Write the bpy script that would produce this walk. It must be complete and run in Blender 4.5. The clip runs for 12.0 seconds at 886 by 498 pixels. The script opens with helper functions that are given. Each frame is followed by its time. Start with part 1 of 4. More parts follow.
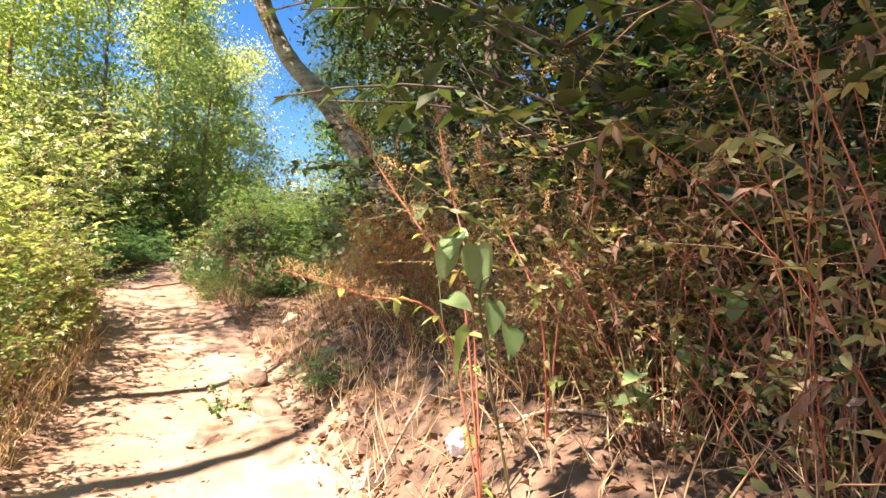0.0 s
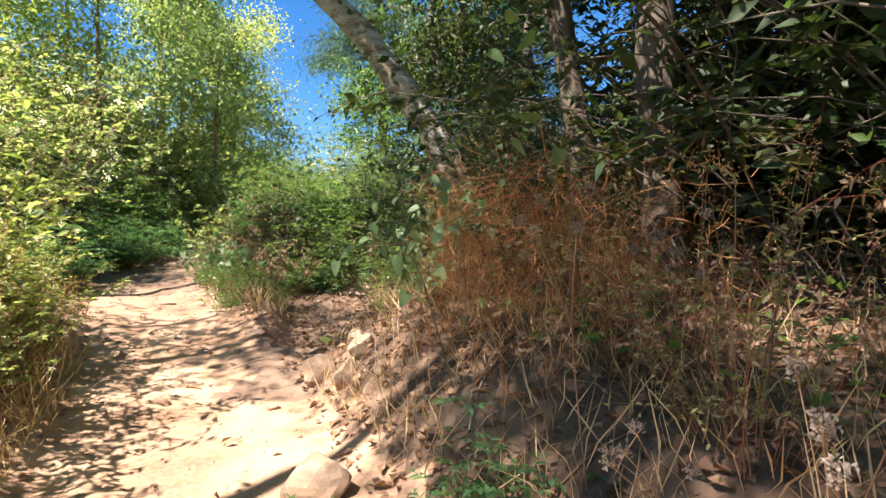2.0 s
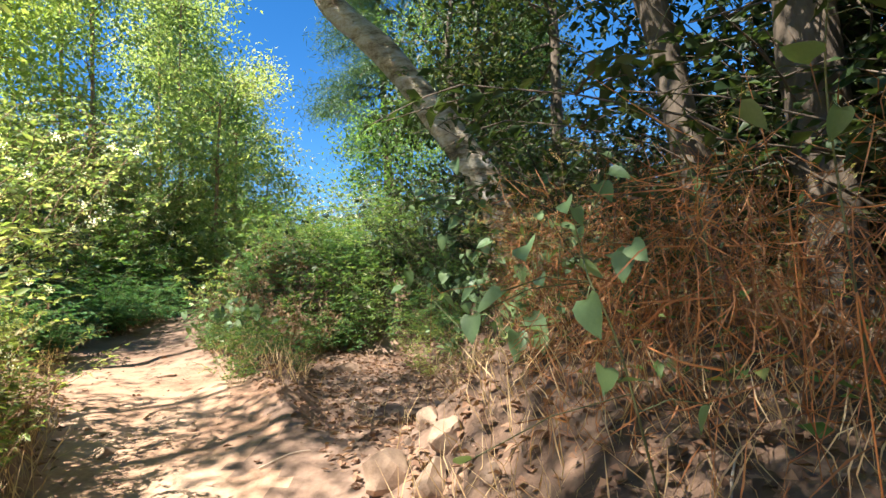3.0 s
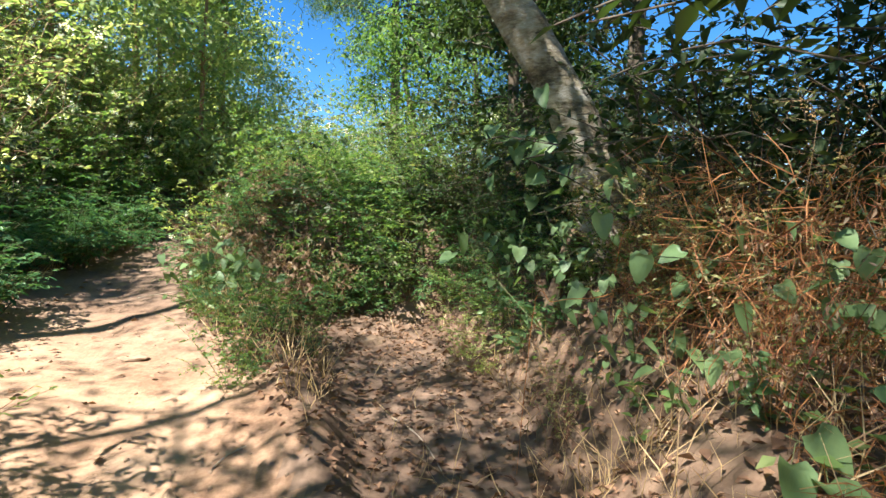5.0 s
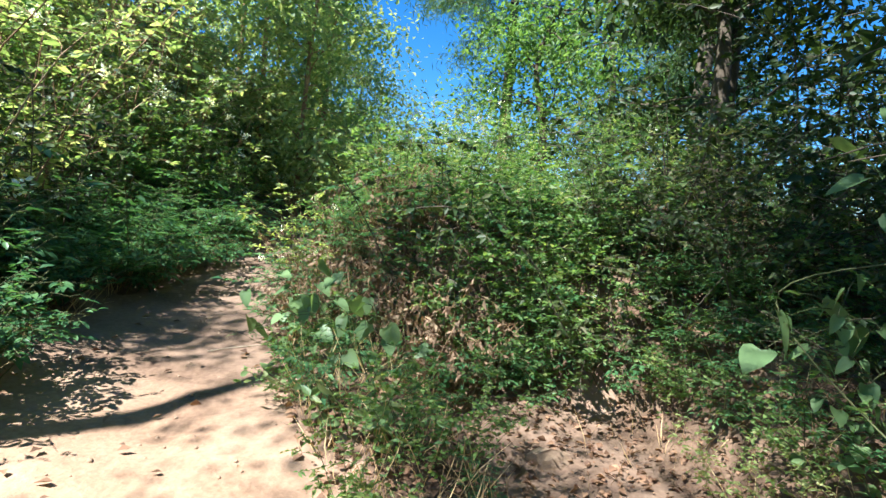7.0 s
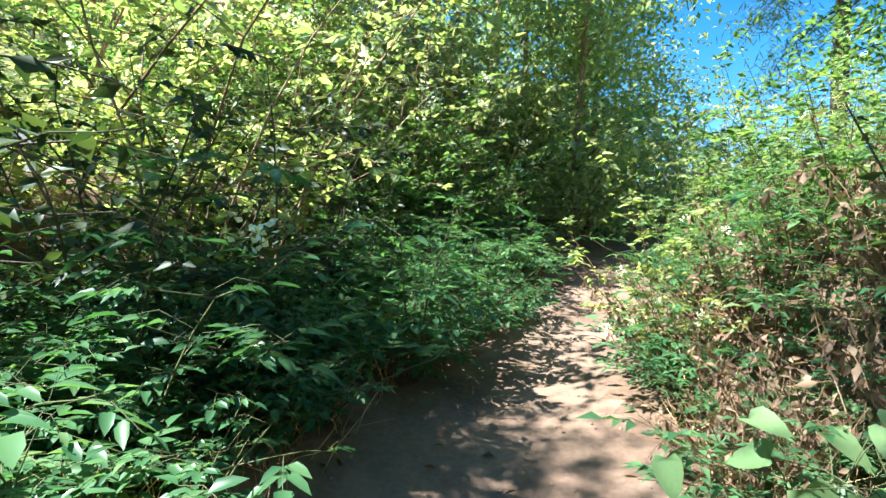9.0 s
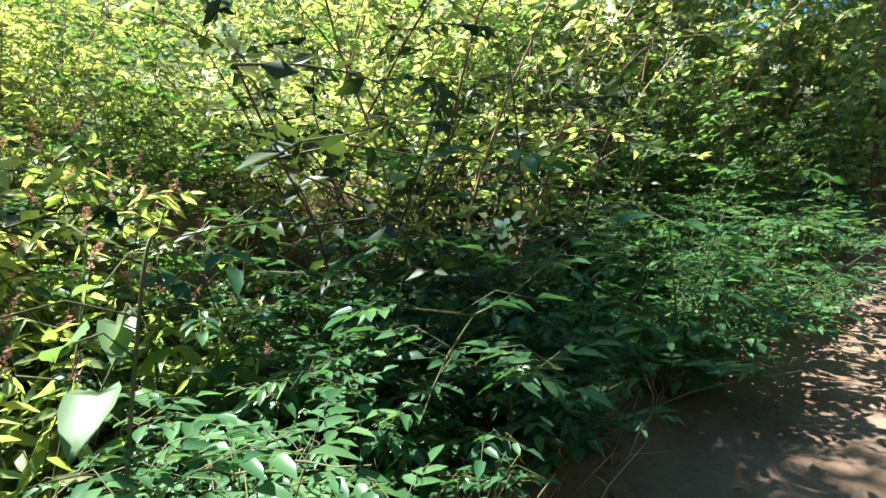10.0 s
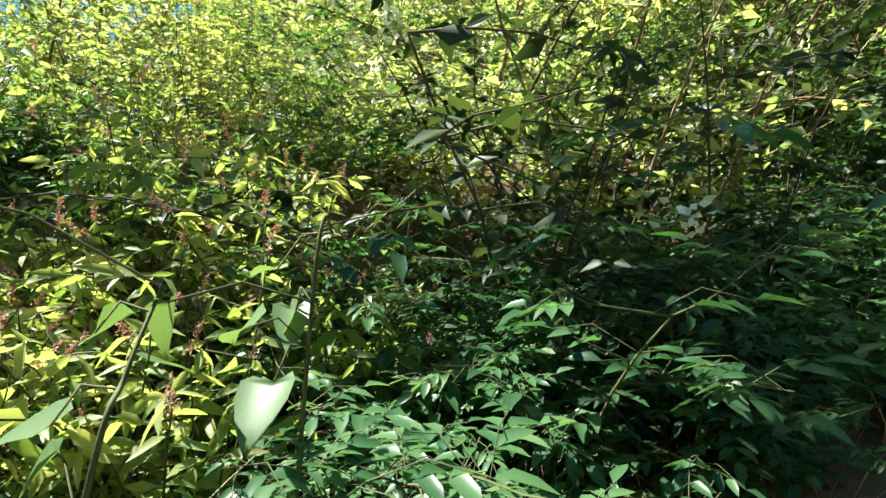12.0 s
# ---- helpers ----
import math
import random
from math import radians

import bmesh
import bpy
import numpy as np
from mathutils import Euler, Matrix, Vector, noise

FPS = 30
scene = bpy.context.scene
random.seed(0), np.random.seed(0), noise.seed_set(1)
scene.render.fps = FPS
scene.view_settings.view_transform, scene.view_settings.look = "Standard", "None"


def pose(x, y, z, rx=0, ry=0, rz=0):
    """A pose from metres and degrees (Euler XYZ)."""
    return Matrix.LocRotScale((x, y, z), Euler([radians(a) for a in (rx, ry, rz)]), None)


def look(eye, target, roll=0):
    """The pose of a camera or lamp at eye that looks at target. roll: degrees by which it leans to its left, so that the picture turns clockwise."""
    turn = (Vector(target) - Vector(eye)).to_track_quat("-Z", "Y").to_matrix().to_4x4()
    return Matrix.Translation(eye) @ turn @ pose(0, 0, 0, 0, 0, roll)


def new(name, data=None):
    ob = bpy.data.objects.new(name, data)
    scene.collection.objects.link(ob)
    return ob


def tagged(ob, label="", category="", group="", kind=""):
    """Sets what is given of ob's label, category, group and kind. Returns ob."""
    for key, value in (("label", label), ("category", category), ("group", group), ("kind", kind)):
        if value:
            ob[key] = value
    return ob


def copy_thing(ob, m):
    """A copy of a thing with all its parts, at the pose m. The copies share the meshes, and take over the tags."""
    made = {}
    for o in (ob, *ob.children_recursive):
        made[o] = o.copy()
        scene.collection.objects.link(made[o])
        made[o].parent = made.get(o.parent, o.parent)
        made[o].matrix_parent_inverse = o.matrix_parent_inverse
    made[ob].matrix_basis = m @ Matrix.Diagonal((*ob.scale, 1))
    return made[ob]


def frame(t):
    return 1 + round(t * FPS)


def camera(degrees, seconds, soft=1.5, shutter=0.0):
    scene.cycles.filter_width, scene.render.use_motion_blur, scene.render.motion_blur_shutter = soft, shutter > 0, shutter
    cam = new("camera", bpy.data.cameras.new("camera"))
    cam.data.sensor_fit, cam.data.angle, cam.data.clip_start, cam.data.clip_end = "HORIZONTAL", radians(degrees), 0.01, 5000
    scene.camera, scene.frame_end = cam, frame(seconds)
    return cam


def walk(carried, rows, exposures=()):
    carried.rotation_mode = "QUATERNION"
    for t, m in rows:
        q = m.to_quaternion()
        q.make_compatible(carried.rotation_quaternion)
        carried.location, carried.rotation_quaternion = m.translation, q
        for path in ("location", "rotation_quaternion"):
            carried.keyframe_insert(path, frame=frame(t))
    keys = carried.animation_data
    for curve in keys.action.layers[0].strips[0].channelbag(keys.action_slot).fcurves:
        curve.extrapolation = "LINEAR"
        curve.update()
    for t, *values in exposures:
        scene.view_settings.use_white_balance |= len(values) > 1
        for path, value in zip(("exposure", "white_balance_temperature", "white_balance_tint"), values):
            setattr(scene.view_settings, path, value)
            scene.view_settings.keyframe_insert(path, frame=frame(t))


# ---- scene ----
cam = camera(79.1, 12.0)
PATH = [
    (0.0, (0.603, -0.176, 1.003), (0.495, 1.821, 1.054), 0.8),
    (0.5, (0.296, 0.610, 0.987), (0.037, 2.592, 1.042), 1.2),
    (1.0, (-0.047, 1.185, 0.963), (-0.404, 3.153, 0.933), -3.5),
    (1.5, (-0.328, 1.626, 0.957), (-0.585, 3.609, 0.971), -2.0),
    (2.0, (-0.574, 2.212, 1.048), (-0.748, 4.205, 1.020), -2.1),
    (2.5, (-1.010, 2.770, 1.127), (-1.170, 4.763, 1.165), -5.8),
    (3.0, (-1.305, 3.320, 1.050), (-1.458, 5.309, 1.201), -4.6),
    (3.2, (-1.436, 3.549, 1.120), (-1.586, 5.535, 1.294), -4.2),
    (4.8, (-2.149, 4.811, 1.637), (-2.248, 6.806, 1.526), -0.4),
    (5.0, (-2.199, 4.970, 1.604), (-2.310, 6.960, 1.440), -0.1),
    (5.5, (-2.576, 5.556, 1.670), (-2.744, 7.546, 1.555), -0.0),
    (6.0, (-2.808, 6.115, 1.567), (-3.001, 8.104, 1.468), 0.9),
    (6.5, (-3.101, 6.647, 1.710), (-3.364, 8.626, 1.590), 3.0),
    (6.7, (-3.217, 6.812, 1.694), (-3.532, 8.785, 1.589), 3.5),
    (8.3, (-5.096, 8.885, 1.795), (-5.809, 10.747, 1.641), 1.4),
    (8.5, (-5.203, 8.996, 1.793), (-6.024, 10.816, 1.687), 1.0),
    (9.0, (-5.393, 9.187, 1.797), (-6.580, 10.795, 1.716), -0.3),
    (9.5, (-5.648, 9.347, 1.842), (-7.182, 10.628, 1.767), 0.4),
    (10.0, (-5.796, 9.362, 1.845), (-7.530, 10.351, 1.730), -4.0),
    (10.5, (-5.869, 9.335, 1.849), (-7.724, 10.081, 1.788), -4.3),
    (11.0, (-5.898, 9.309, 1.861), (-7.797, 9.934, 1.825), -3.9),
    (11.5, (-5.907, 9.324, 1.847), (-7.819, 9.907, 1.775), -4.1),
    (12.0, (-5.982, 9.356, 1.832), (-7.919, 9.842, 1.716), -3.8),
]
EXPOSURES = [(0.0, 2.15, 7000, 24), (1.5, 2.0, 6650, 19), (3.0, 1.9, 6350, 12), (5.0, 1.8, 6200, 8), (6.5, 1.8, 5700, 6), (9.0, 2.25, 5550, 4), (10.5, 2.05, 6000, 5), (12.0, 1.8, 6100, 4)]
walk(cam, [(t, look(eye, target, roll)) for t, eye, target, roll in PATH], EXPOSURES)

# ---- light ----
SUN_AZ, SUN_EL = 224.0, 58.0   # compass from +y clockwise, degrees
world = bpy.data.worlds.new("sky")
scene.world = world
world.use_nodes = True
wn = world.node_tree
sky = wn.nodes.new("ShaderNodeTexSky")
sky.sky_type = "NISHITA"
sky.sun_disc = False
sky.sun_elevation = radians(SUN_EL)
sky.sun_rotation = radians(SUN_AZ)
sky.air_density, sky.dust_density, sky.ozone_density = 0.9, 0.1, 4.0
deep = wn.nodes.new("ShaderNodeHueSaturation")
deep.inputs["Saturation"].default_value = 1.3
wn.links.new(sky.outputs["Color"], deep.inputs["Color"])
wn.links.new(deep.outputs["Color"], wn.nodes["Background"].inputs["Color"])
wn.nodes["Background"].inputs["Strength"].default_value = 0.065
sun_way = Vector((math.sin(radians(SUN_AZ)) * math.cos(radians(SUN_EL)), math.cos(radians(SUN_AZ)) * math.cos(radians(SUN_EL)), math.sin(radians(SUN_EL))))
sun = new("sun", bpy.data.lights.new("sun", "SUN"))
sun.data.energy, sun.data.angle, sun.data.color = 5.0, radians(0.7), (1.0, 0.94, 0.84)
sun.matrix_world = look(sun_way * 60, (0, 0, 0))


# ---- materials ----
def mat_base(name):
    m = bpy.data.materials.new(name)
    m.use_nodes = True
    return m, m.node_tree.nodes, m.node_tree.links, m.node_tree.nodes["Principled BSDF"]


def ramp(nodes, stops):
    r = nodes.new("ShaderNodeValToRGB")
    r.color_ramp.elements[0].position, r.color_ramp.elements[0].color = stops[0][0], (*stops[0][1], 1)
    r.color_ramp.elements[1].position, r.color_ramp.elements[1].color = stops[-1][0], (*stops[-1][1], 1)
    for p, c in stops[1:-1]:
        e = r.color_ramp.elements.new(p)
        e.color = (*c, 1)
    return r


def noise_node(nodes, links, scale, detail=4, coord="Object", rough=0.6):
    tc = nodes.new("ShaderNodeTexCoord")
    n = nodes.new("ShaderNodeTexNoise")
    n.inputs["Scale"].default_value, n.inputs["Detail"].default_value, n.inputs["Roughness"].default_value = scale, detail, rough
    links.new(tc.outputs[coord], n.inputs["Vector"])
    return n


def bump(nodes, links, height, bsdf, strength, distance):
    b = nodes.new("ShaderNodeBump")
    b.inputs["Strength"].default_value, b.inputs["Distance"].default_value = strength, distance
    links.new(height, b.inputs["Height"])
    links.new(b.outputs["Normal"], bsdf.inputs["Normal"])


def leaf_material(name, stops, glow=0.4, rough=0.5, spread=0.35):
    """Leaf: colour by leaf and by plant, blotches, light through the blade."""
    m, nodes, links, bsdf = mat_base(name)
    geo = nodes.new("ShaderNodeNewGeometry")
    info = nodes.new("ShaderNodeObjectInfo")
    n = noise_node(nodes, links, 9.0, 3)
    a = nodes.new("ShaderNodeMath"); a.operation = "MULTIPLY_ADD"
    a.inputs[1].default_value, a.inputs[2].default_value = 0.55, 0.0
    links.new(geo.outputs["Random Per Island"], a.inputs[0])
    b = nodes.new("ShaderNodeMath"); b.operation = "MULTIPLY_ADD"
    b.inputs[1].default_value = spread
    links.new(info.outputs["Random"], b.inputs[0]); links.new(a.outputs[0], b.inputs[2])
    c = nodes.new("ShaderNodeMath"); c.operation = "MULTIPLY_ADD"
    c.inputs[1].default_value = 0.3
    links.new(n.outputs["Fac"], c.inputs[0]); links.new(b.outputs[0], c.inputs[2])
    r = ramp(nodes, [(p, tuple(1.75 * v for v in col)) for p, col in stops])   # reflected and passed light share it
    links.new(c.outputs[0], r.inputs[0])
    links.new(r.outputs[0], bsdf.inputs["Base Color"])
    bsdf.inputs["Roughness"].default_value = rough
    bsdf.inputs["Specular IOR Level"].default_value = 0.35
    tr = nodes.new("ShaderNodeBsdfTranslucent")
    warm = nodes.new("ShaderNodeMixRGB"); warm.blend_type = "MULTIPLY"
    warm.inputs[0].default_value = 1.0
    warm.inputs[2].default_value = (1.6, 1.6, 0.75, 1)
    links.new(r.outputs[0], warm.inputs[1])
    links.new(warm.outputs[0], tr.inputs["Color"])
    mix = nodes.new("ShaderNodeMixShader")
    mix.inputs[0].default_value = glow
    links.new(bsdf.outputs[0], mix.inputs[1]); links.new(tr.outputs[0], mix.inputs[2])
    links.new(mix.outputs[0], nodes["Material Output"].inputs["Surface"])
    return m


def rough_material(name, stops, scale, rough=0.9, relief=0.5, depth=0.01, fine=60.0, island=0.0, stretch=None):
    """Bark, earth, stone, stalk: two scales of colour, fine relief."""
    m, nodes, links, bsdf = mat_base(name)
    n1 = noise_node(nodes, links, scale, 6)
    n2 = noise_node(nodes, links, fine, 5)
    if stretch:
        for n in (n1, n2):
            mp = nodes.new("ShaderNodeMapping")
            mp.inputs["Scale"].default_value = stretch
            links.new(n.inputs["Vector"].links[0].from_socket, mp.inputs["Vector"])
            links.new(mp.outputs[0], n.inputs["Vector"])
    mix = nodes.new("ShaderNodeMath"); mix.operation = "MULTIPLY_ADD"
    mix.inputs[1].default_value = 0.4
    links.new(n2.outputs["Fac"], mix.inputs[0])
    sub = nodes.new("ShaderNodeMath"); sub.operation = "MULTIPLY_ADD"
    sub.inputs[1].default_value, sub.inputs[2].default_value = 0.9, -0.15
    links.new(n1.outputs["Fac"], sub.inputs[0]); links.new(sub.outputs[0], mix.inputs[2])
    out = mix.outputs[0]
    if island:
        geo = nodes.new("ShaderNodeNewGeometry")
        add = nodes.new("ShaderNodeMath"); add.operation = "MULTIPLY_ADD"
        add.inputs[1].default_value = island
        links.new(geo.outputs["Random Per Island"], add.inputs[0]); links.new(out, add.inputs[2])
        o2 = nodes.new("ShaderNodeMath"); o2.operation = "SUBTRACT"; o2.inputs[1].default_value = island / 2
        links.new(add.outputs[0], o2.inputs[0]); out = o2.outputs[0]
    r = ramp(nodes, stops)
    links.new(out, r.inputs[0]); links.new(r.outputs[0], bsdf.inputs["Base Color"])
    bsdf.inputs["Roughness"].default_value = rough
    bsdf.inputs["Specular IOR Level"].default_value = 0.2
    bump(nodes, links, mix.outputs[0], bsdf, relief, depth)
    return m


M_EARTH = rough_material("earth", [(0.25, (0.17, 0.092, 0.055)), (0.5, (0.38, 0.235, 0.15)), (0.8, (0.52, 0.36, 0.25))], 1.3, 0.95, 0.7, 0.03, 28.0)
M_SOIL = rough_material("bank_soil", [(0.25, (0.07, 0.042, 0.028)), (0.5, (0.16, 0.10, 0.066)), (0.8, (0.27, 0.18, 0.12))], 2.0, 0.95, 0.8, 0.04, 24.0)
# browner earth of the gully, darkened to hold its shade
M_BROWN_SHADE = rough_material("brown_earth_with_shade", [(0.25, (0.095, 0.058, 0.040)), (0.5, (0.20, 0.13, 0.09)), (0.8, (0.32, 0.215, 0.155))], 1.7, 0.95, 0.7, 0.03, 26.0)
M_MEADOW = rough_material("weedy_slope", [(0.25, (0.04, 0.055, 0.02)), (0.5, (0.09, 0.11, 0.04)), (0.8, (0.17, 0.16, 0.075))], 0.9, 0.95, 0.8, 0.05, 14.0)


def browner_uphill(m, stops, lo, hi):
    """The dust of the trail turns browner further up, with shade put into the colour."""
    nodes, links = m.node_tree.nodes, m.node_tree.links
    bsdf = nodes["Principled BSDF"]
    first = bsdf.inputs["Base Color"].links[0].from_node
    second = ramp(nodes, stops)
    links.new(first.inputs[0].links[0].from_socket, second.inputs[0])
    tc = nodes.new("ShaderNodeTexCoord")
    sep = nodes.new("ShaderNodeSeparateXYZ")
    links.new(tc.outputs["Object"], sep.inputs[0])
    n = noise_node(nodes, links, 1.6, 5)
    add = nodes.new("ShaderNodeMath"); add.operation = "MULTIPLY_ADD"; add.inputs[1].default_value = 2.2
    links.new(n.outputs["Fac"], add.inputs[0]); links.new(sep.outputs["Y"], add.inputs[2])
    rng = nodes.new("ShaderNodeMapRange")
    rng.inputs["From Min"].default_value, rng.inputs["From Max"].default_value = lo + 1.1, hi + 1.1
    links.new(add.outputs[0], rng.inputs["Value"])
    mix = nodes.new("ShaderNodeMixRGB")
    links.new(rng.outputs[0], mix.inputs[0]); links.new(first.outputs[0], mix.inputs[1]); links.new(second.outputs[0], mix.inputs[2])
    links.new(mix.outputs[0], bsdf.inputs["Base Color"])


# upper trail: browner tone, shade included in the ramp
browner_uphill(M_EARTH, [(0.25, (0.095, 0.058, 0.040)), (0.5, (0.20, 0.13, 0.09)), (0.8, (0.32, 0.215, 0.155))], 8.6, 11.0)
M_ROCK = rough_material("rock", [(0.25, (0.20, 0.135, 0.09)), (0.55, (0.34, 0.235, 0.16)), (0.85, (0.46, 0.34, 0.24))], 2.2, 0.9, 0.35, 0.01, 14.0)
M_BARK = rough_material("pale_bark", [(0.28, (0.07, 0.052, 0.036)), (0.4, (0.20, 0.155, 0.10)), (0.5, (0.36, 0.30, 0.215)), (0.6, (0.46, 0.41, 0.34)), (0.8, (0.60, 0.56, 0.48))], 3.2, 0.88, 1.0, 0.05, 20.0, stretch=(1, 1, 2.4))
M_ROOT = rough_material("root_bark", [(0.25, (0.06, 0.038, 0.024)), (0.5, (0.19, 0.125, 0.08)), (0.8, (0.33, 0.24, 0.165))], 6.0, 0.9, 0.8, 0.02, 30.0)
M_DARKBARK = rough_material("dark_bark", [(0.2, (0.035, 0.028, 0.022)), (0.5, (0.11, 0.085, 0.062)), (0.85, (0.20, 0.165, 0.125))], 5.0, 0.9, 0.8, 0.03, 30.0, stretch=(1, 1, 0.5))
M_STALK = rough_material("dry_stalk", [(0.2, (0.13, 0.065, 0.035)), (0.5, (0.27, 0.155, 0.085)), (0.85, (0.47, 0.34, 0.21))], 9.0, 0.8, 0.4, 0.004, 70.0, island=0.5)
M_REDSTALK = rough_material("red_stalk", [(0.2, (0.22, 0.06, 0.035)), (0.5, (0.40, 0.13, 0.075)), (0.85, (0.52, 0.25, 0.15))], 9.0, 0.6, 0.3, 0.003, 70.0, island=0.4)
M_GREENSTALK = rough_material("green_stalk", [(0.2, (0.05, 0.06, 0.025)), (0.5, (0.11, 0.12, 0.05)), (0.85, (0.20, 0.18, 0.09))], 9.0, 0.7, 0.3, 0.003, 70.0, island=0.4)
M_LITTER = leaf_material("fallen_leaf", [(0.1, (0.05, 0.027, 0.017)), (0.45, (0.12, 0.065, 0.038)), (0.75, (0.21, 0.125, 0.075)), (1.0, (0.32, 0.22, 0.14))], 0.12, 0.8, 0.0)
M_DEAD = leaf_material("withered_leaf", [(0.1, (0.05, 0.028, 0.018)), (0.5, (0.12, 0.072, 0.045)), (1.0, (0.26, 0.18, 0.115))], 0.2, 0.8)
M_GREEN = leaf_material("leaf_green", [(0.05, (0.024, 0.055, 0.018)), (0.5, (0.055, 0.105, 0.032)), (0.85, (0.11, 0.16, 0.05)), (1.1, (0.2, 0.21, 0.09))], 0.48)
# leaf colour paled, with the bright haze put into it
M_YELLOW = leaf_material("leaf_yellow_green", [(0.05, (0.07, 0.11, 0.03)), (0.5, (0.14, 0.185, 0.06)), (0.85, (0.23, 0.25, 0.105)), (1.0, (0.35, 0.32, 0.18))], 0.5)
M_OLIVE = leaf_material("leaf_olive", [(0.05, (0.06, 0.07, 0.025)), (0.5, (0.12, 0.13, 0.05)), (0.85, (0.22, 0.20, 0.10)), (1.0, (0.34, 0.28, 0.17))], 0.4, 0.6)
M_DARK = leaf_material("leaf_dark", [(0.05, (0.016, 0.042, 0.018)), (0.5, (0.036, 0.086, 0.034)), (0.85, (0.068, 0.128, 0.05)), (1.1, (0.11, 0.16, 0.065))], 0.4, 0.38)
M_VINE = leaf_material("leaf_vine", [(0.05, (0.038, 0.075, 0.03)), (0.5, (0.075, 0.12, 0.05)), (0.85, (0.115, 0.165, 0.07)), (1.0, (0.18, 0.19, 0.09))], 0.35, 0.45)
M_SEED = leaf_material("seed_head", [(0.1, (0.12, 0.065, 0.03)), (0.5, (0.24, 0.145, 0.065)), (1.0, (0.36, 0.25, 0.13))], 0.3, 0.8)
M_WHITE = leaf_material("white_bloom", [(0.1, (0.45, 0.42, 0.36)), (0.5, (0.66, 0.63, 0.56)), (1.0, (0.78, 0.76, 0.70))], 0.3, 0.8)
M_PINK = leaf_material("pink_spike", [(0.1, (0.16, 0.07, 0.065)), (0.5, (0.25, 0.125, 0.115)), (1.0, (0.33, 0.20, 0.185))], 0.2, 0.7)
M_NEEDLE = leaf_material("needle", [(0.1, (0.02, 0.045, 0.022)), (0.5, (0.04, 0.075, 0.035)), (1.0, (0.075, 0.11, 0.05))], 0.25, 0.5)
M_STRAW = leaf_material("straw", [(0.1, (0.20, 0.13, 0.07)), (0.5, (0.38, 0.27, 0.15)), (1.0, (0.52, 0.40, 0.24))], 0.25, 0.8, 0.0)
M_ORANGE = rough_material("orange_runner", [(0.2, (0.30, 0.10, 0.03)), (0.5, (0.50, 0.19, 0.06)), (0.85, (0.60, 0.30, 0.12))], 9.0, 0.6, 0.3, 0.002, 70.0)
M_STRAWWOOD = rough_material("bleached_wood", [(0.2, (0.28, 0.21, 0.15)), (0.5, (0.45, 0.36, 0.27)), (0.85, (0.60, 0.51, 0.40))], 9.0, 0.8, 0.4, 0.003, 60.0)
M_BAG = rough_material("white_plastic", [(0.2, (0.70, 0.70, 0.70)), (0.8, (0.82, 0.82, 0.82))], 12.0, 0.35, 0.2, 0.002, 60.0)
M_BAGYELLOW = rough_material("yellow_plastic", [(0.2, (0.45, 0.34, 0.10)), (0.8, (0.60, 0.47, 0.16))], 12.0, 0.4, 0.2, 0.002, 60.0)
# leaf green darkened, so the wood's shade lies in the colour
M_SHADE = leaf_material("leaf_darkened_for_shade", [(0.05, (0.010, 0.018, 0.007)), (0.5, (0.022, 0.038, 0.013)), (0.85, (0.042, 0.055, 0.020)), (1.0, (0.08, 0.075, 0.035))], 0.35, 0.5)
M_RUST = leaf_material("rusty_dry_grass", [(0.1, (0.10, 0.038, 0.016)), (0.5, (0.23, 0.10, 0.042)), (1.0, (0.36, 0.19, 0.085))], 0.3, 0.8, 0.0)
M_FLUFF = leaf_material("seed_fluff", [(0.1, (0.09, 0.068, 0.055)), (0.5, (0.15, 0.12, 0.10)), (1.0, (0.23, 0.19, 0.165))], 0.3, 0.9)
# raised for pale tops and for the slope's glare, painted into the leaf
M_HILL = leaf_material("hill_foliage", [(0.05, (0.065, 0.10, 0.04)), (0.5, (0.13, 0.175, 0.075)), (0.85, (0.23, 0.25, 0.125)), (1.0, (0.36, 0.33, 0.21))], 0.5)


# ---- mesh helpers ----
RNG = np.random.default_rng(7)


def mesh_of(name, verts, faces, material, smooth=False):
    me = bpy.data.meshes.new(name)
    verts = np.asarray(verts, dtype=np.float32)
    faces = np.asarray(faces, dtype=np.int32)
    k = faces.shape[1]
    me.vertices.add(len(verts)); me.vertices.foreach_set("co", verts.ravel())
    me.loops.add(faces.size); me.loops.foreach_set("vertex_index", faces.ravel())
    me.polygons.add(len(faces))
    me.polygons.foreach_set("loop_start", np.arange(0, faces.size, k, dtype=np.int32))
    me.polygons.foreach_set("loop_total", np.full(len(faces), k, dtype=np.int32))
    if smooth:
        me.polygons.foreach_set("use_smooth", np.ones(len(faces), dtype=bool))
    me.update(calc_edges=True)
    me.materials.append(material)
    return me


def unit(v):
    return v / np.maximum(np.linalg.norm(v, axis=-1, keepdims=True), 1e-9)


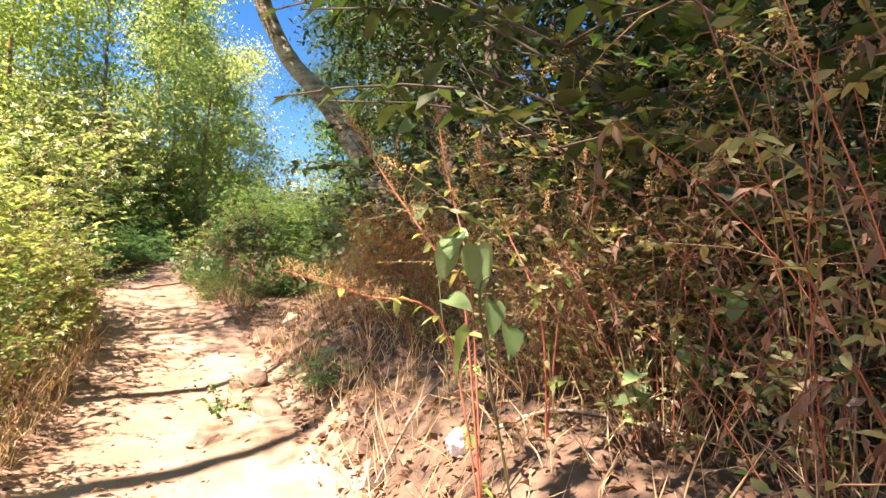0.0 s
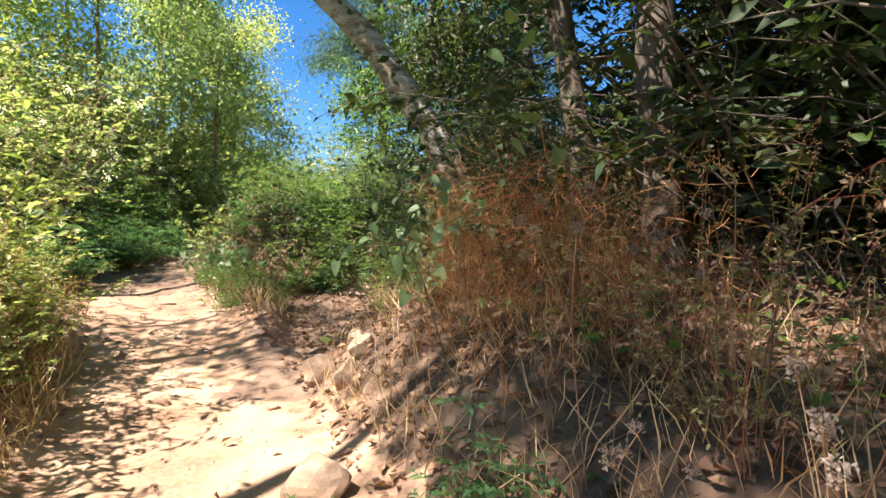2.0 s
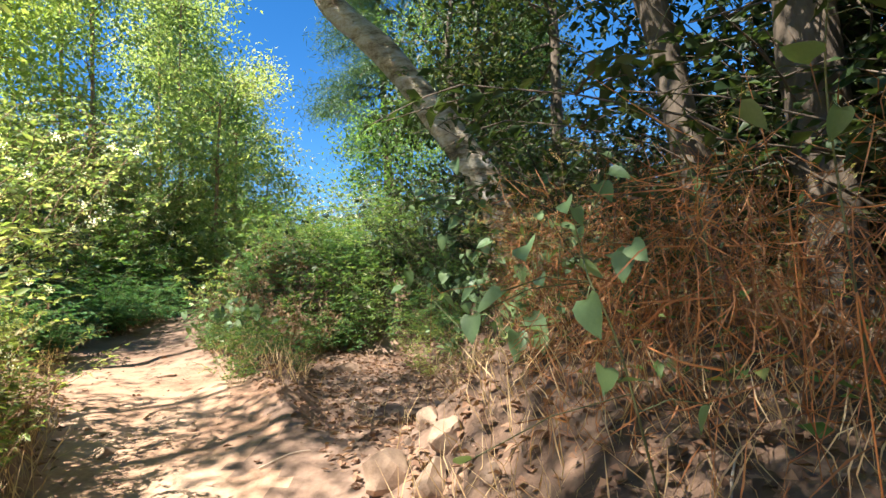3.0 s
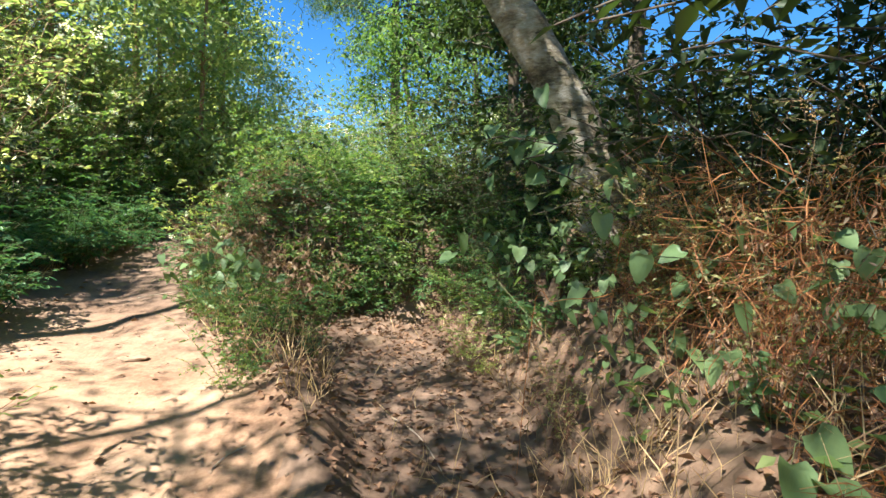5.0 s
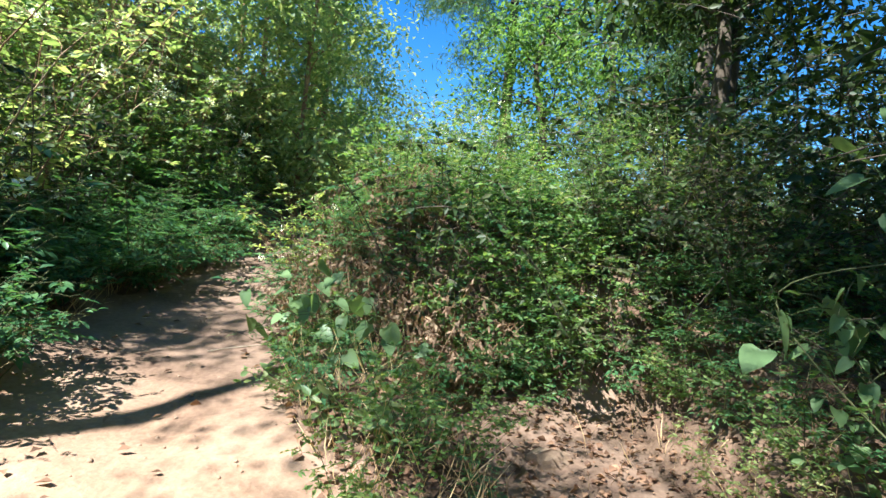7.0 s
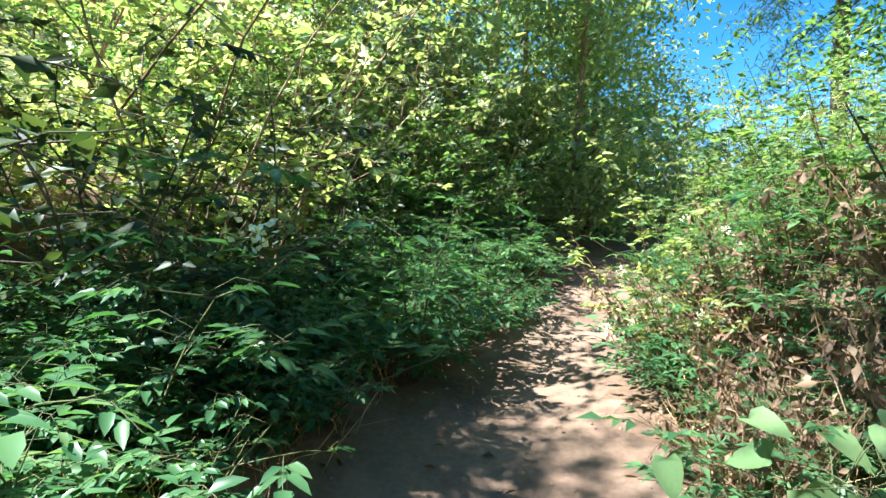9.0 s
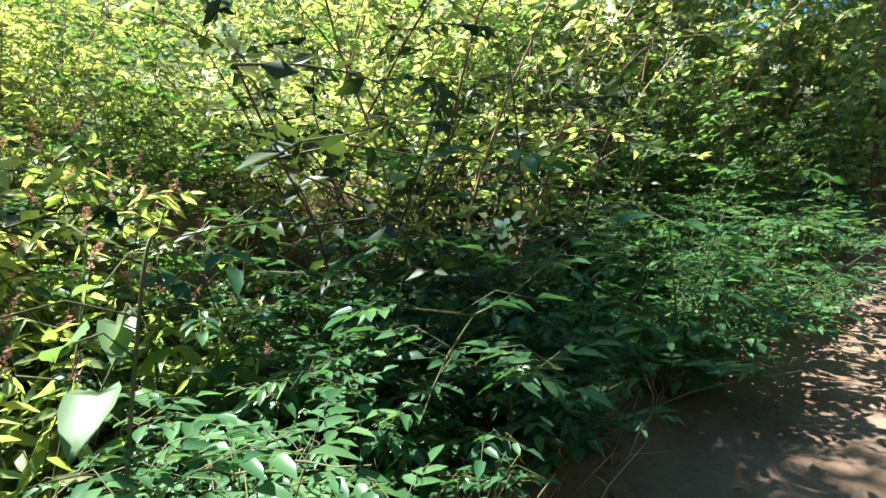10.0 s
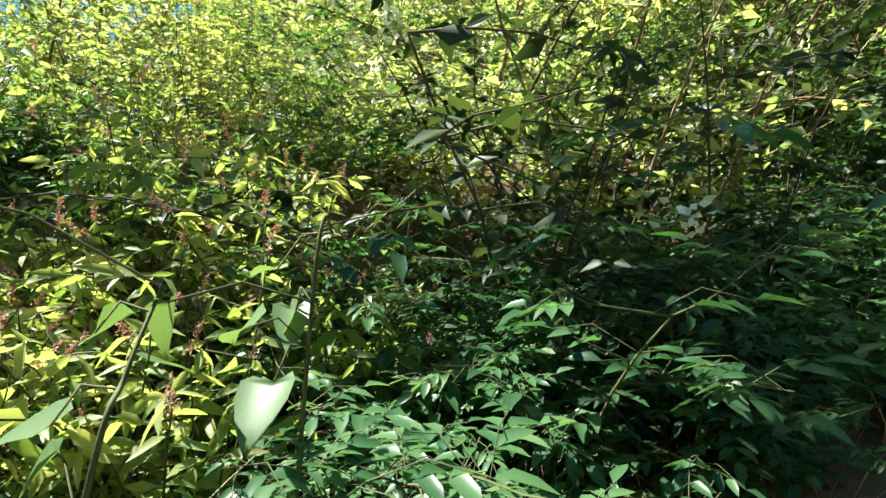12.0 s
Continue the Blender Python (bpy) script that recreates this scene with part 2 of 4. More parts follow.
def leaf_mesh(P, D, N, L, W, fold=0.22, droop=0.18, plain=False):
    """Blades: base P, way D, upper side N, length L, width W; four faces each, folded along the rib."""
    P, D, N = np.asarray(P, float), unit(np.asarray(D, float)), np.asarray(N, float)
    S = unit(np.cross(D, N)); N = unit(np.cross(S, D))
    L, W = np.broadcast_to(L, len(P))[:, None], np.broadcast_to(W, len(P))[:, None]
    mid = P + D * L * 0.42
    V = np.stack([P, mid + S * W * 0.5 + N * W * fold, mid, mid - S * W * 0.5 + N * W * fold, P + D * L - N * L * droop], 1)
    if plain is True:
        V = np.stack([P, mid + S * W * 0.55 + N * W * fold, P + D * L - N * L * droop * 0.5, mid - S * W * 0.55 + N * W * fold], 1)
        F = (np.arange(len(P)) * 4)[:, None, None] + np.array([[0, 2, 1], [0, 3, 2]])[None]
        return V.reshape(-1, 3), F.reshape(-1, 3)
    if plain == "fine":
        m2 = P + D * L * 0.66 - N * L * droop * 0.45
        m1 = P + D * L * 0.3
        V = np.stack([P, m1 + S * W * 0.46 + N * W * fold, m1, m1 - S * W * 0.46 + N * W * fold, m2 + S * W * 0.40 + N * W * fold * 0.8, m2, m2 - S * W * 0.40 + N * W * fold * 0.8, P + D * L - N * L * droop], 1)
        F = (np.arange(len(P)) * 8)[:, None, None] + np.array([[0, 2, 1], [0, 3, 2], [1, 2, 5], [1, 5, 4], [2, 3, 6], [2, 6, 5], [4, 5, 7], [5, 6, 7]])[None]
        return V.reshape(-1, 3), F.reshape(-1, 3)
    base = (np.arange(len(P)) * 5)[:, None, None]
    F = base + np.array([[0, 2, 1], [0, 3, 2], [1, 2, 4], [2, 3, 4]])[None]
    return V.reshape(-1, 3), F.reshape(-1, 3)


def tube(points, radii, sides=4):
    """A bent tapering stem through the points."""
    pts = np.asarray(points, float); n = len(pts)
    t = unit(np.gradient(pts, axis=0))
    ref = np.array([0.0, 0.0, 1.0]) if abs(t[0][2]) < 0.8 else np.array([1.0, 0.0, 0.0])
    a = unit(np.cross(t, ref)); b = np.cross(t, a)
    ang = np.linspace(0, 2 * np.pi, sides, endpoint=False)
    r = np.broadcast_to(radii, n)[:, None, None]
    V = pts[:, None, :] + r * (np.cos(ang)[None, :, None] * a[:, None, :] + np.sin(ang)[None, :, None] * b[:, None, :])
    F = []
    for i in range(n - 1):
        for j in range(sides):
            k = (j + 1) % sides
            F.append((i * sides + j, i * sides + k, (i + 1) * sides + k, (i + 1) * sides + j))
    return V.reshape(-1, 3), np.array(F)


def join(pieces):
    V, F, o = [], [], 0
    for v, f in pieces:
        V.append(v); F.append(f + o); o += len(v)
    return (np.concatenate(V), np.concatenate(F)) if V else (np.zeros((0, 3)), np.zeros((0, 3), int))


def curve_points(base, way, length, bend, n, rng, wob=0.04):
    """Points of a stem from base, that bends towards bend along its length."""
    pts = [np.array(base, float)]
    d = unit(np.array(way, float)); bend = np.array(bend, float)
    for _ in range(n):
        d = unit(d + bend / n + rng.normal(0, wob, 3))
        pts.append(pts[-1] + d * length / n)
    return np.array(pts)


def part(name, me, parent, label=""):
    ob = new(name, me)
    ob.parent = parent
    if label:
        ob["label"] = label
    return ob


def thing(name, label, category, at=(0, 0, 0), group="", kind=""):
    ob = new(name)
    ob.location = at
    ob.empty_display_size = 0.1
    return tagged(ob, label, category, group, kind)


def stuff(name, me, label, category):
    return tagged(new(name, me), label, category, kind="stuff")


# ---- ground ----
TRAIL = np.array([(180.0, -800.0, -2.0), (22.0, -60.0, -1.5), (3.2, -7.0, -0.6), (1.4, -2.2, -0.46), (0.35, 0.2, -0.4), (-0.5, 1.7, -0.34), (-1.1, 2.9, -0.28), (-1.85, 4.3, -0.2), (-2.6, 5.7, -0.12),
                  (-3.35, 6.9, 0.04), (-4.35, 8.2, 0.24), (-5.5, 9.5, 0.44), (-6.45, 10.9, 0.55), (-6.98, 12.2, 0.68), (-7.2, 13.6, 0.8), (-7.45, 15.5, 0.95), (-7.95, 18.0, 1.15),
                  (-8.75, 21.0, 1.4), (-9.7, 24.0, 1.6), (-11.8, 30.0, 2.0), (-20.0, 60.0, 3.0), (-60.0, 200.0, 4.0), (-300.0, 1000.0, 4.0)])
GULLY = np.array([(-2.1, 6.3, -0.12), (-2.45, 8.0, -0.1), (-2.7, 9.5, -0.04), (-3.2, 10.9, 0.0), (-3.95, 12.3, 0.22), (-4.6, 13.6, 0.5)])


def near_line(line, x, y):
    """Distance to the line, to the right positive, and the line's height there."""
    best = np.full(x.shape, 1e9); side = np.zeros(x.shape); z = np.zeros(x.shape)
    for (x0, y0, z0), (x1, y1, z1) in zip(line[:-1], line[1:]):
        dx, dy = x1 - x0, y1 - y0
        k = np.clip(((x - x0) * dx + (y - y0) * dy) / (dx * dx + dy * dy), 0, 1)
        ex, ey = x - (x0 + k * dx), y - (y0 + k * dy)
        d = np.hypot(ex, ey)
        hit = d < best
        best = np.where(hit, d, best)
        side = np.where(hit, np.sign(ex * dy - ey * dx), side)
        z = np.where(hit, z0 + k * (z1 - z0), z)
    return best * np.where(side == 0, 1, side), z


def step(a, b, v):
    k = np.clip((v - a) / (b - a), 0, 1)
    return k * k * (3 - 2 * k)


def waves(x, y, seed, scale):
    r = np.random.default_rng(seed)
    out = np.zeros(np.shape(x))
    for i in range(7):
        a = r.uniform(0, 2 * np.pi); f = scale * r.uniform(0.6, 1.8)
        out = out + np.sin((x * np.cos(a) + y * np.sin(a)) * f + r.uniform(0, 6.3)) / 7
    return out


def ground_z(x, y):
    x, y = np.asarray(x, float), np.asarray(y, float)
    d, z = near_line(TRAIL, x, y)
    g, zg = near_line(GULLY, x, y)
    left, right = np.maximum(-d, 0), np.maximum(d, 0)
    far = np.hypot(x, y)
    fork = step(6.3, 8.0, y) * (1 - step(11.8, 13.4, y))
    k = step(0.35, 0.75, right / (right + np.abs(g) + 0.05)) * fork * (right > 0)
    k = np.where(g > 0, fork, k)
    z = z * (1 - k) + zg * k + 0.18 * 4 * k * (1 - k) * fork
    beside = right * (1 - fork) + np.maximum(g, 0) * fork
    up_left = 0.2 * step(0.7, 1.3, left) + (0.22 + 0.30 * step(2.5, 8.5, y)) * np.clip(left - 1.2, 0, 28) * step(1.0, 4.0, left)
    bank = 0.62 + 0.3 * step(5.5, 9.5, y)
    up_right = bank * step(0.65, 1.75, beside) + 0.10 * np.clip(beside - 1.8, 0, 3) - 0.2 * np.clip(right - 8, 0, 45)
    dish = -0.05 * (1 - step(0.0, 0.7, np.abs(d)))
    out = z + up_left + up_right + dish
    rough = 1 - 0.5 * (1 - step(0.5, 1.0, np.abs(d)))
    out = out + 0.06 * waves(x, y, 1, 2.6) * rough + 0.03 * waves(x, y, 2, 9.0) + 0.009 * waves(x, y, 3, 26.0) * (far < 40)
    out = out + step(60, 200, far) * (14 * waves(x, y, 4, 0.012) + 10)
    return out


def gz(x, y):
    return float(ground_z(np.array([x]), np.array([y]))[0])


def build_ground():
    n = 420
    u = np.linspace(-1, 1, n)
    s = np.sinh(u * 6.2) / np.sinh(6.2) * 900
    X, Y = np.meshgrid(s - 3.0, s + 6.0, indexing="ij")
    Z = ground_z(X, Y)
    V = np.stack([X, Y, Z], -1).reshape(-1, 3)
    i = np.arange(n * n).reshape(n, n)
    F = np.stack([i[:-1, :-1], i[1:, :-1], i[1:, 1:], i[:-1, 1:]], -1).reshape(-1, 4)
    me = mesh_of("ground", V, F, M_EARTH, True)
    me.materials.append(M_SOIL); me.materials.append(M_MEADOW); me.materials.append(M_BROWN_SHADE)
    c = V[F].mean(1)
    d, _ = near_line(TRAIL, c[:, 0], c[:, 1]); g, _ = near_line(GULLY, c[:, 0], c[:, 1])
    ragged = 0.25 * waves(c[:, 0], c[:, 1], 9, 5.0) + 0.15 * waves(c[:, 0], c[:, 1], 10, 17.0)
    open_gully = (c[:, 1] > 6.2) & (c[:, 1] < 12.2) & (np.abs(g + ragged) < 0.7)
    slim = 1 - 0.42 * step(10.5, 13.0, c[:, 1])    # the upper trail is a narrow tread
    kind = np.where(d + ragged * slim > 0.95 * slim, 1, 0)
    kind = np.where((d + ragged * slim < -1.25 * slim), 1, kind)
    # gully floor takes the brown that includes its shade
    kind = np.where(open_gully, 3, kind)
    kind = np.where((d < -4) | (np.hypot(c[:, 0], c[:, 1]) > 24) & (np.abs(d) > 0.9) | (np.hypot(c[:, 0], c[:, 1]) > 45), 2, kind)
    me.polygons.foreach_set("material_index", kind.astype(np.int32))
    tagged(new("ground", me), "dusty brown earth trail climbing between overgrown banks", "ground", kind="structure")


build_ground()


# ---- plants ----
def stems_and_leaves(seed, h, spread, stems, leaf_len, leaf_wid, per_stem, twigs=3, lean=0.35, start=0.2, thick=0.006, hang=0.25, compound=0, sides=3, plain=False):
    """Stems with twigs, and blades along them. Returns stems and leaves as arrays."""
    r = np.random.default_rng(seed)
    wood, P, D, N, L = [], [], [], [], []
    tips = []
    for _ in range(stems):
        a = r.uniform(0, 2 * np.pi); q = r.uniform(0, 1) ** 0.6
        out = np.array([np.cos(a), np.sin(a), 0])
        hh = h * r.uniform(0.6, 1.0)
        pts = curve_points(out * spread * 0.25 * q, out * lean * q + [0, 0, 1], hh, out * lean * 1.2 * q + [0, 0, -0.25], 5, r, 0.09)
        wood.append(tube(pts, np.linspace(thick, thick * 0.35, len(pts)), sides))
        lines = [pts]
        for _ in range(twigs):
            k = r.integers(1, 6)
            b = r.uniform(0, 2 * np.pi)
            w = np.array([np.cos(b), np.sin(b), r.uniform(0.1, 0.7)])
            tp = curve_points(pts[k], w, hh * r.uniform(0.18, 0.4), [0, 0, -hang], 3, r, 0.12)
            wood.append(tube(tp, np.linspace(thick * 0.5, thick * 0.25, len(tp)), sides))
            lines.append(tp)
        for line in lines:
            tips.append(line[-1])
            m = max(3, int(per_stem * (1.0 if line is pts else 0.55)))
            ks = r.uniform(start if line is pts else 0.1, 1, m)
            idx = ks * (len(line) - 1)
            i0 = np.minimum(idx.astype(int), len(line) - 2)
            p = line[i0] + (line[i0 + 1] - line[i0]) * (idx - i0)[:, None]
            az = r.uniform(0, 2 * np.pi, m)
            d = np.stack([np.cos(az), np.sin(az), r.uniform(-hang * 2, 0.55, m)], 1)
            ll = leaf_len * r.uniform(0.55, 1.15, m) * (1.15 - 0.45 * ks)
            if compound:
                for j in range(m):
                    dj = unit(d[j]); sj = unit(np.cross(dj, [0, 0, 1])); R = ll[j] * 2.2
                    rach = np.array([p[j], p[j] + dj * R * 0.5 + [0, 0, 0.02], p[j] + dj * R - [0, 0, 0.10 * R]])
                    wood.append(tube(rach, thick * 0.22, 3))
                    for q2 in range(compound):
                        pair, sg = q2 // 2, (1 if q2 % 2 else -1)
                        last = q2 == compound - 1 and compound % 2
                        f = 1.0 if last else 0.42 + 0.5 * pair / max(1, compound // 2 - 0.0)
                        P.append(p[j] + dj * R * f - np.array([0, 0, 0.1 * R * f * f]))
                        D.append(dj + (0 if last else 1) * sj * sg * 1.1 + [0, 0, -0.15 + r.normal(0, 0.12)])
                        N.append(np.array([0, 0, 1]) + r.normal(0, 0.18, 3)); L.append(ll[j] * (1.1 if last else r.uniform(0.8, 1.05)))
            else:
                P.extend(p); D.extend(d); N.extend(np.array([0, 0, 1]) + r.normal(0, 0.8, (m, 3))); L.extend(ll)
    L = np.array(L)
    return join(wood), leaf_mesh(np.array(P), np.array(D), np.array(N), L, L * leaf_wid / leaf_len, plain=plain), np.array(tips)


def blobs_at(points, seed, size, each, length):
    """Fluffy heads of many small bracts round the points."""
    r = np.random.default_rng(seed)
    P = np.repeat(points, each, 0) + r.normal(0, size * 0.45, (len(points) * each, 3))
    D = r.normal(0, 1, P.shape); D[:, 2] = np.abs(D[:, 2])
    return leaf_mesh(P, D, r.normal(0, 1, P.shape), length, length * 0.6, plain=True)


def spikes_at(points, seed, length, each, bract):
    """Feathery seed spikes that rise from the points."""
    r = np.random.default_rng(seed)
    n = len(points)
    way = unit(np.stack([r.normal(0, 0.5, n), r.normal(0, 0.5, n), r.uniform(0.5, 1.0, n)], 1))
    k = r.uniform(0, 1, (n, each))
    P = points[:, None] + way[:, None] * (k * length)[..., None] + r.normal(0, 1, (n, each, 3)) * (0.10 * length * (1 - 0.7 * k))[..., None]
    D = r.normal(0, 0.7, P.shape) + way[:, None]
    return leaf_mesh(P.reshape(-1, 3), D.reshape(-1, 3), r.normal(0, 1, (n * each, 3)), bract, bract * 0.5, plain=True)


def make_plant(name, label, category, stalk, leaf, data, extras=(), group=""):
    (sv, sf), (lv, lf), tips = data
    top = thing(name, label, category, (0, 0, -50), group)
    part("stem", mesh_of("stem", sv, sf, stalk, True), top)["kind"] = "stuff"
    part("foliage", mesh_of("foliage", lv, lf, leaf), top)["kind"] = "stuff"
    for pname, (v, f), m, lab in extras:
        part(pname, mesh_of(pname, v, f, m), top, lab)["kind"] = "stuff"
    return top


KINDS = {}


def shrub_kinds():
    out = []
    for i in range(4):
        d = stems_and_leaves(100 + i, 1.9, 0.9, 10, 0.105, 0.042, 24, 5, 0.45, 0.12, plain=True)
        out.append(make_plant("leafy_shrub", "bushy wild shrub with narrow green leaves on thin stems", "shrub", M_GREENSTALK, M_GREEN, d, group="trailside shrubs"))
    KINDS["green"] = out
    out = []
    for i in range(4):
        d = stems_and_leaves(120 + i, 2.0, 0.8, 11, 0.095, 0.036, 24, 5, 0.35, 0.12, plain="fine")
        ex = []
        if i % 2:
            ex = [("flower_head", blobs_at(d[2][::7], 5 + i, 0.05, 26, 0.024), M_WHITE, "fluffy white flower heads")]
        out.append(make_plant("yellow_green_shrub", "sunlit yellow-green shrub with narrow leaves" + (" and white flower heads" if ex else ""), "shrub", M_STALK, M_YELLOW, d, ex, "sunlit shrubs"))
    KINDS["yellow"] = out
    out = []
    for i in range(4):
        d = stems_and_leaves(140 + i, 1.0, 0.9, 8, 0.115, 0.05, 6, 2, 0.7, 0.3, 0.007, 0.15, 5)
        out.append(make_plant("compound_leaf_shrub", "dark green shrub with leaflets in fives", "shrub", M_GREENSTALK, M_DARK, d, group="shade shrubs"))
    KINDS["elder"] = out
    out = []
    for i in range(4):
        d = stems_and_leaves(145 + i, 0.85, 0.9, 8, 0.10, 0.044, 6, 2, 0.7, 0.3, 0.006, 0.15, 5, plain="fine")
        out.append(make_plant("compound_leaf_shrub", "low dark green shrub with glossy leaflets in fives", "shrub", M_GREENSTALK, M_DARK, d, group="shade shrubs"))
    KINDS["elder_near"] = out
    out = []
    for i in range(4):
        d = stems_and_leaves(160 + i, 1.9, 0.8, 11, 0.06, 0.026, 16, 4, 0.3, 0.15, 0.005, 0.4, plain="fine")
        dead = stems_and_leaves(170 + i, 1.6, 0.8, 7, 0.07, 0.024, 13, 3, 0.3, 0.05, 0.004, 1.6)
        ex = [("dead_foliage", dead[1], M_DEAD, "withered brown leaves"), ("dead_stem", dead[0], M_REDSTALK, "reddish dry stems"),
              ("seed_head", spikes_at(d[2][::5], 9 + i, 0.17, 44, 0.016), M_SEED, "golden feathery seed heads")]
        out.append(make_plant("dry_shrub", "half-withered shrub with brown stalks, seed heads and few green leaves", "shrub", M_STALK, M_OLIVE, d, ex, "dry shrubs"))
    KINDS["dry"] = out
    out = []
    for i in range(2):
        d = stems_and_leaves(180 + i, 1.1, 0.6, 12, 0.085, 0.034, 12, 4, 0.35, 0.1, 0.006, 1.8, plain=True)
        out.append(make_plant("dead_shrub", "dead brown shrub with curled hanging leaves", "shrub", M_STALK, M_DEAD, d, group="dead shrubs"))
    KINDS["dead"] = out
    out = []
    for i in range(4):
        d = stems_and_leaves(190 + i, 0.42, 0.5, 7, 0.085, 0.042, 9, 2, 0.8, 0.15, 0.004, 0.3, plain="fine")
        out.append(make_plant("low_herb", "low green herb with broad leaves", "herb", M_GREENSTALK, M_VINE, d, group="low herbs"))
    KINDS["herb"] = out
    out = []
    for i in range(3):
        d = stems_and_leaves(210 + i, 1.1, 0.5, 7, 0.14, 0.042, 16, 2, 0.3, 0.1, 0.007, 0.5, plain="fine")
        ex = [("flower_spike", spikes_at(d[2][::3], 30 + i, 0.09, 60, 0.012), M_PINK, "pink flower spikes")]
        out.append(make_plant("knotweed", "tall herb with long bright leaves and pink flower spikes", "herb", M_GREENSTALK, M_YELLOW, d, ex, "pink-flowered herbs"))
    KINDS["knotweed"] = out
    out = []
    for i in range(4):
        d = stems_and_leaves(230 + i, 3.2, 1.6, 9, 0.14, 0.062, 25, 6, 0.45, 0.08, 0.013, 0.35, plain=True)
        out.append(make_plant("hillside_shrub", "tall shrub of the overgrown hillside in full sun", "shrub", M_STALK, M_HILL, d, [("flower_head", blobs_at(d[2][::5], 60 + i, 0.10, 22, 0.05), M_WHITE, "pale fluffy flower heads")] if i % 2 else (), "hillside shrubs"))
    KINDS["hill"] = out
    out = []
    for i in range(3):
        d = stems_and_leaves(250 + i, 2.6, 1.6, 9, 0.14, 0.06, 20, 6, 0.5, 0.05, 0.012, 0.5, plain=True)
        out.append(make_plant("thicket_shrub", "dense shrub of the wood, its green darkened for shade", "shrub", M_DARKBARK, M_SHADE, d, group="woodland thicket"))
    KINDS["thicket"] = out
    out = []
    for i in range(3):
        d = stems_and_leaves(270 + i, 4.0, 2.4, 6, 0.26, 0.13, 16, 4, 0.6, 0.05, 0.02, 0.4, plain=True)
        out.append(make_plant("distant_bush", "distant bush on the wooded slope", "bush", M_STALK, M_HILL, d, group="distant bushes"))
    KINDS["far"] = out


shrub_kinds()


def plant(kind, x, y, size=1.0, turn=None, variant=None, sink=0.03, tilt=(0, 0)):
    tops = KINDS[kind]
    i = variant if variant is not None else int(RNG.integers(len(tops)))
    turn = RNG.uniform(0, 360) if turn is None else turn
    ob = copy_thing(tops[i], pose(x, y, gz(x, y) - sink, tilt[0], tilt[1], turn))
    ob.scale = (size * RNG.uniform(0.9, 1.1), size * RNG.uniform(0.9, 1.1), size * RNG.uniform(0.9, 1.1))
    return ob


def clear(x, y, margin_l, margin_r):
    d, _ = near_line(TRAIL, np.array([x]), np.array([y])); d = float(d[0])
    g, _ = near_line(GULLY, np.array([x]), np.array([y])); g = float(g[0])
    if math.hypot(x - 0.5, y - 2.35) < 0.55:
        return False, d
    if 6.2 < y < 12.0 and -0.75 < g < 0.9:
        return False, d
    slim = 0.66 if y > 11.5 else 1.0
    return (d > margin_r * slim or d < -margin_l * slim), d


def scatter(n, xr, yr, kinds, sizes, margin_l=1.1, margin_r=1.2, side=0, weights=None, outer=99):
    """Plants spread at random over a stretch of ground beside the trail."""
    done = tries = 0
    while done < n and tries < n * 40:
        tries += 1
        x, y = RNG.uniform(*xr), RNG.uniform(*yr)
        ok, d = clear(x, y, margin_l, margin_r)
        if not ok or (side < 0 < d) or (side > 0 > d) or abs(d) > outer:
            continue
        kind, size = str(RNG.choice(kinds, p=weights)), RNG.uniform(*sizes)
        if kind == "thicket" and x < 0.5 and y < 9.0:
            size *= 0.5    # halved to keep their branches out of the camera's view
        plant(kind, x, y, size)
        done += 1


# left bank beside the lower trail
scatter(44, (-6, -1.5), (2.2, 6.9), ["yellow", "green", "dry"], (0.4, 0.7), 1.1, 9, -1, [0.6, 0.15, 0.25], 1.9)
scatter(44, (-8, -2), (2.0, 7.0), ["yellow", "green"], (0.85, 1.25), 1.7, 9, -1, [0.85, 0.15], 4.2)
scatter(22, (-12, -6), (3.0, 9.0), ["yellow", "hill"], (0.5, 0.75), 3.5, 9, -1, [0.8, 0.2])
# withered fringe along the foot of the sunny bank
scatter(46, (-6.0, -0.6), (0.9, 7.2), ["dead", "dry", "herb"], (0.22, 0.42), 0.95, 9, -1, [0.35, 0.4, 0.25], 1.5)
# low growth beside the bend
scatter(26, (-8.4, -6.4), (9.2, 11.0), ["elder_near"], (0.7, 1.0), 0.95, 9, -1, None, 2.2)
scatter(34, (-8.8, -6.5), (6.6, 9.1), ["knotweed", "herb", "elder_near"], (0.7, 1.0), 1.3, 9, -1, [0.7, 0.15, 0.15])
scatter(16, (-9.8, -7.4), (7.4, 9.8), ["knotweed", "elder_near"], (0.7, 0.95), 1.8, 9, -1, [0.6, 0.4])
scatter(22, (-11.0, -8.0), (6.0, 10.0), ["knotweed", "yellow", "elder_near"], (0.55, 0.8), 1.8, 9, -1, [0.4, 0.3, 0.3])
scatter(26, (-14.0, -9.5), (4.0, 11.0), ["yellow", "green"], (0.6, 0.85), 2.5, 9, -1, [0.6, 0.4])
# tall sunlit herbs rising up the slope
scatter(18, (-10.0, -7.7), (6.8, 10.0), ["knotweed"], (0.8, 1.1), 2.3, 9, -1)
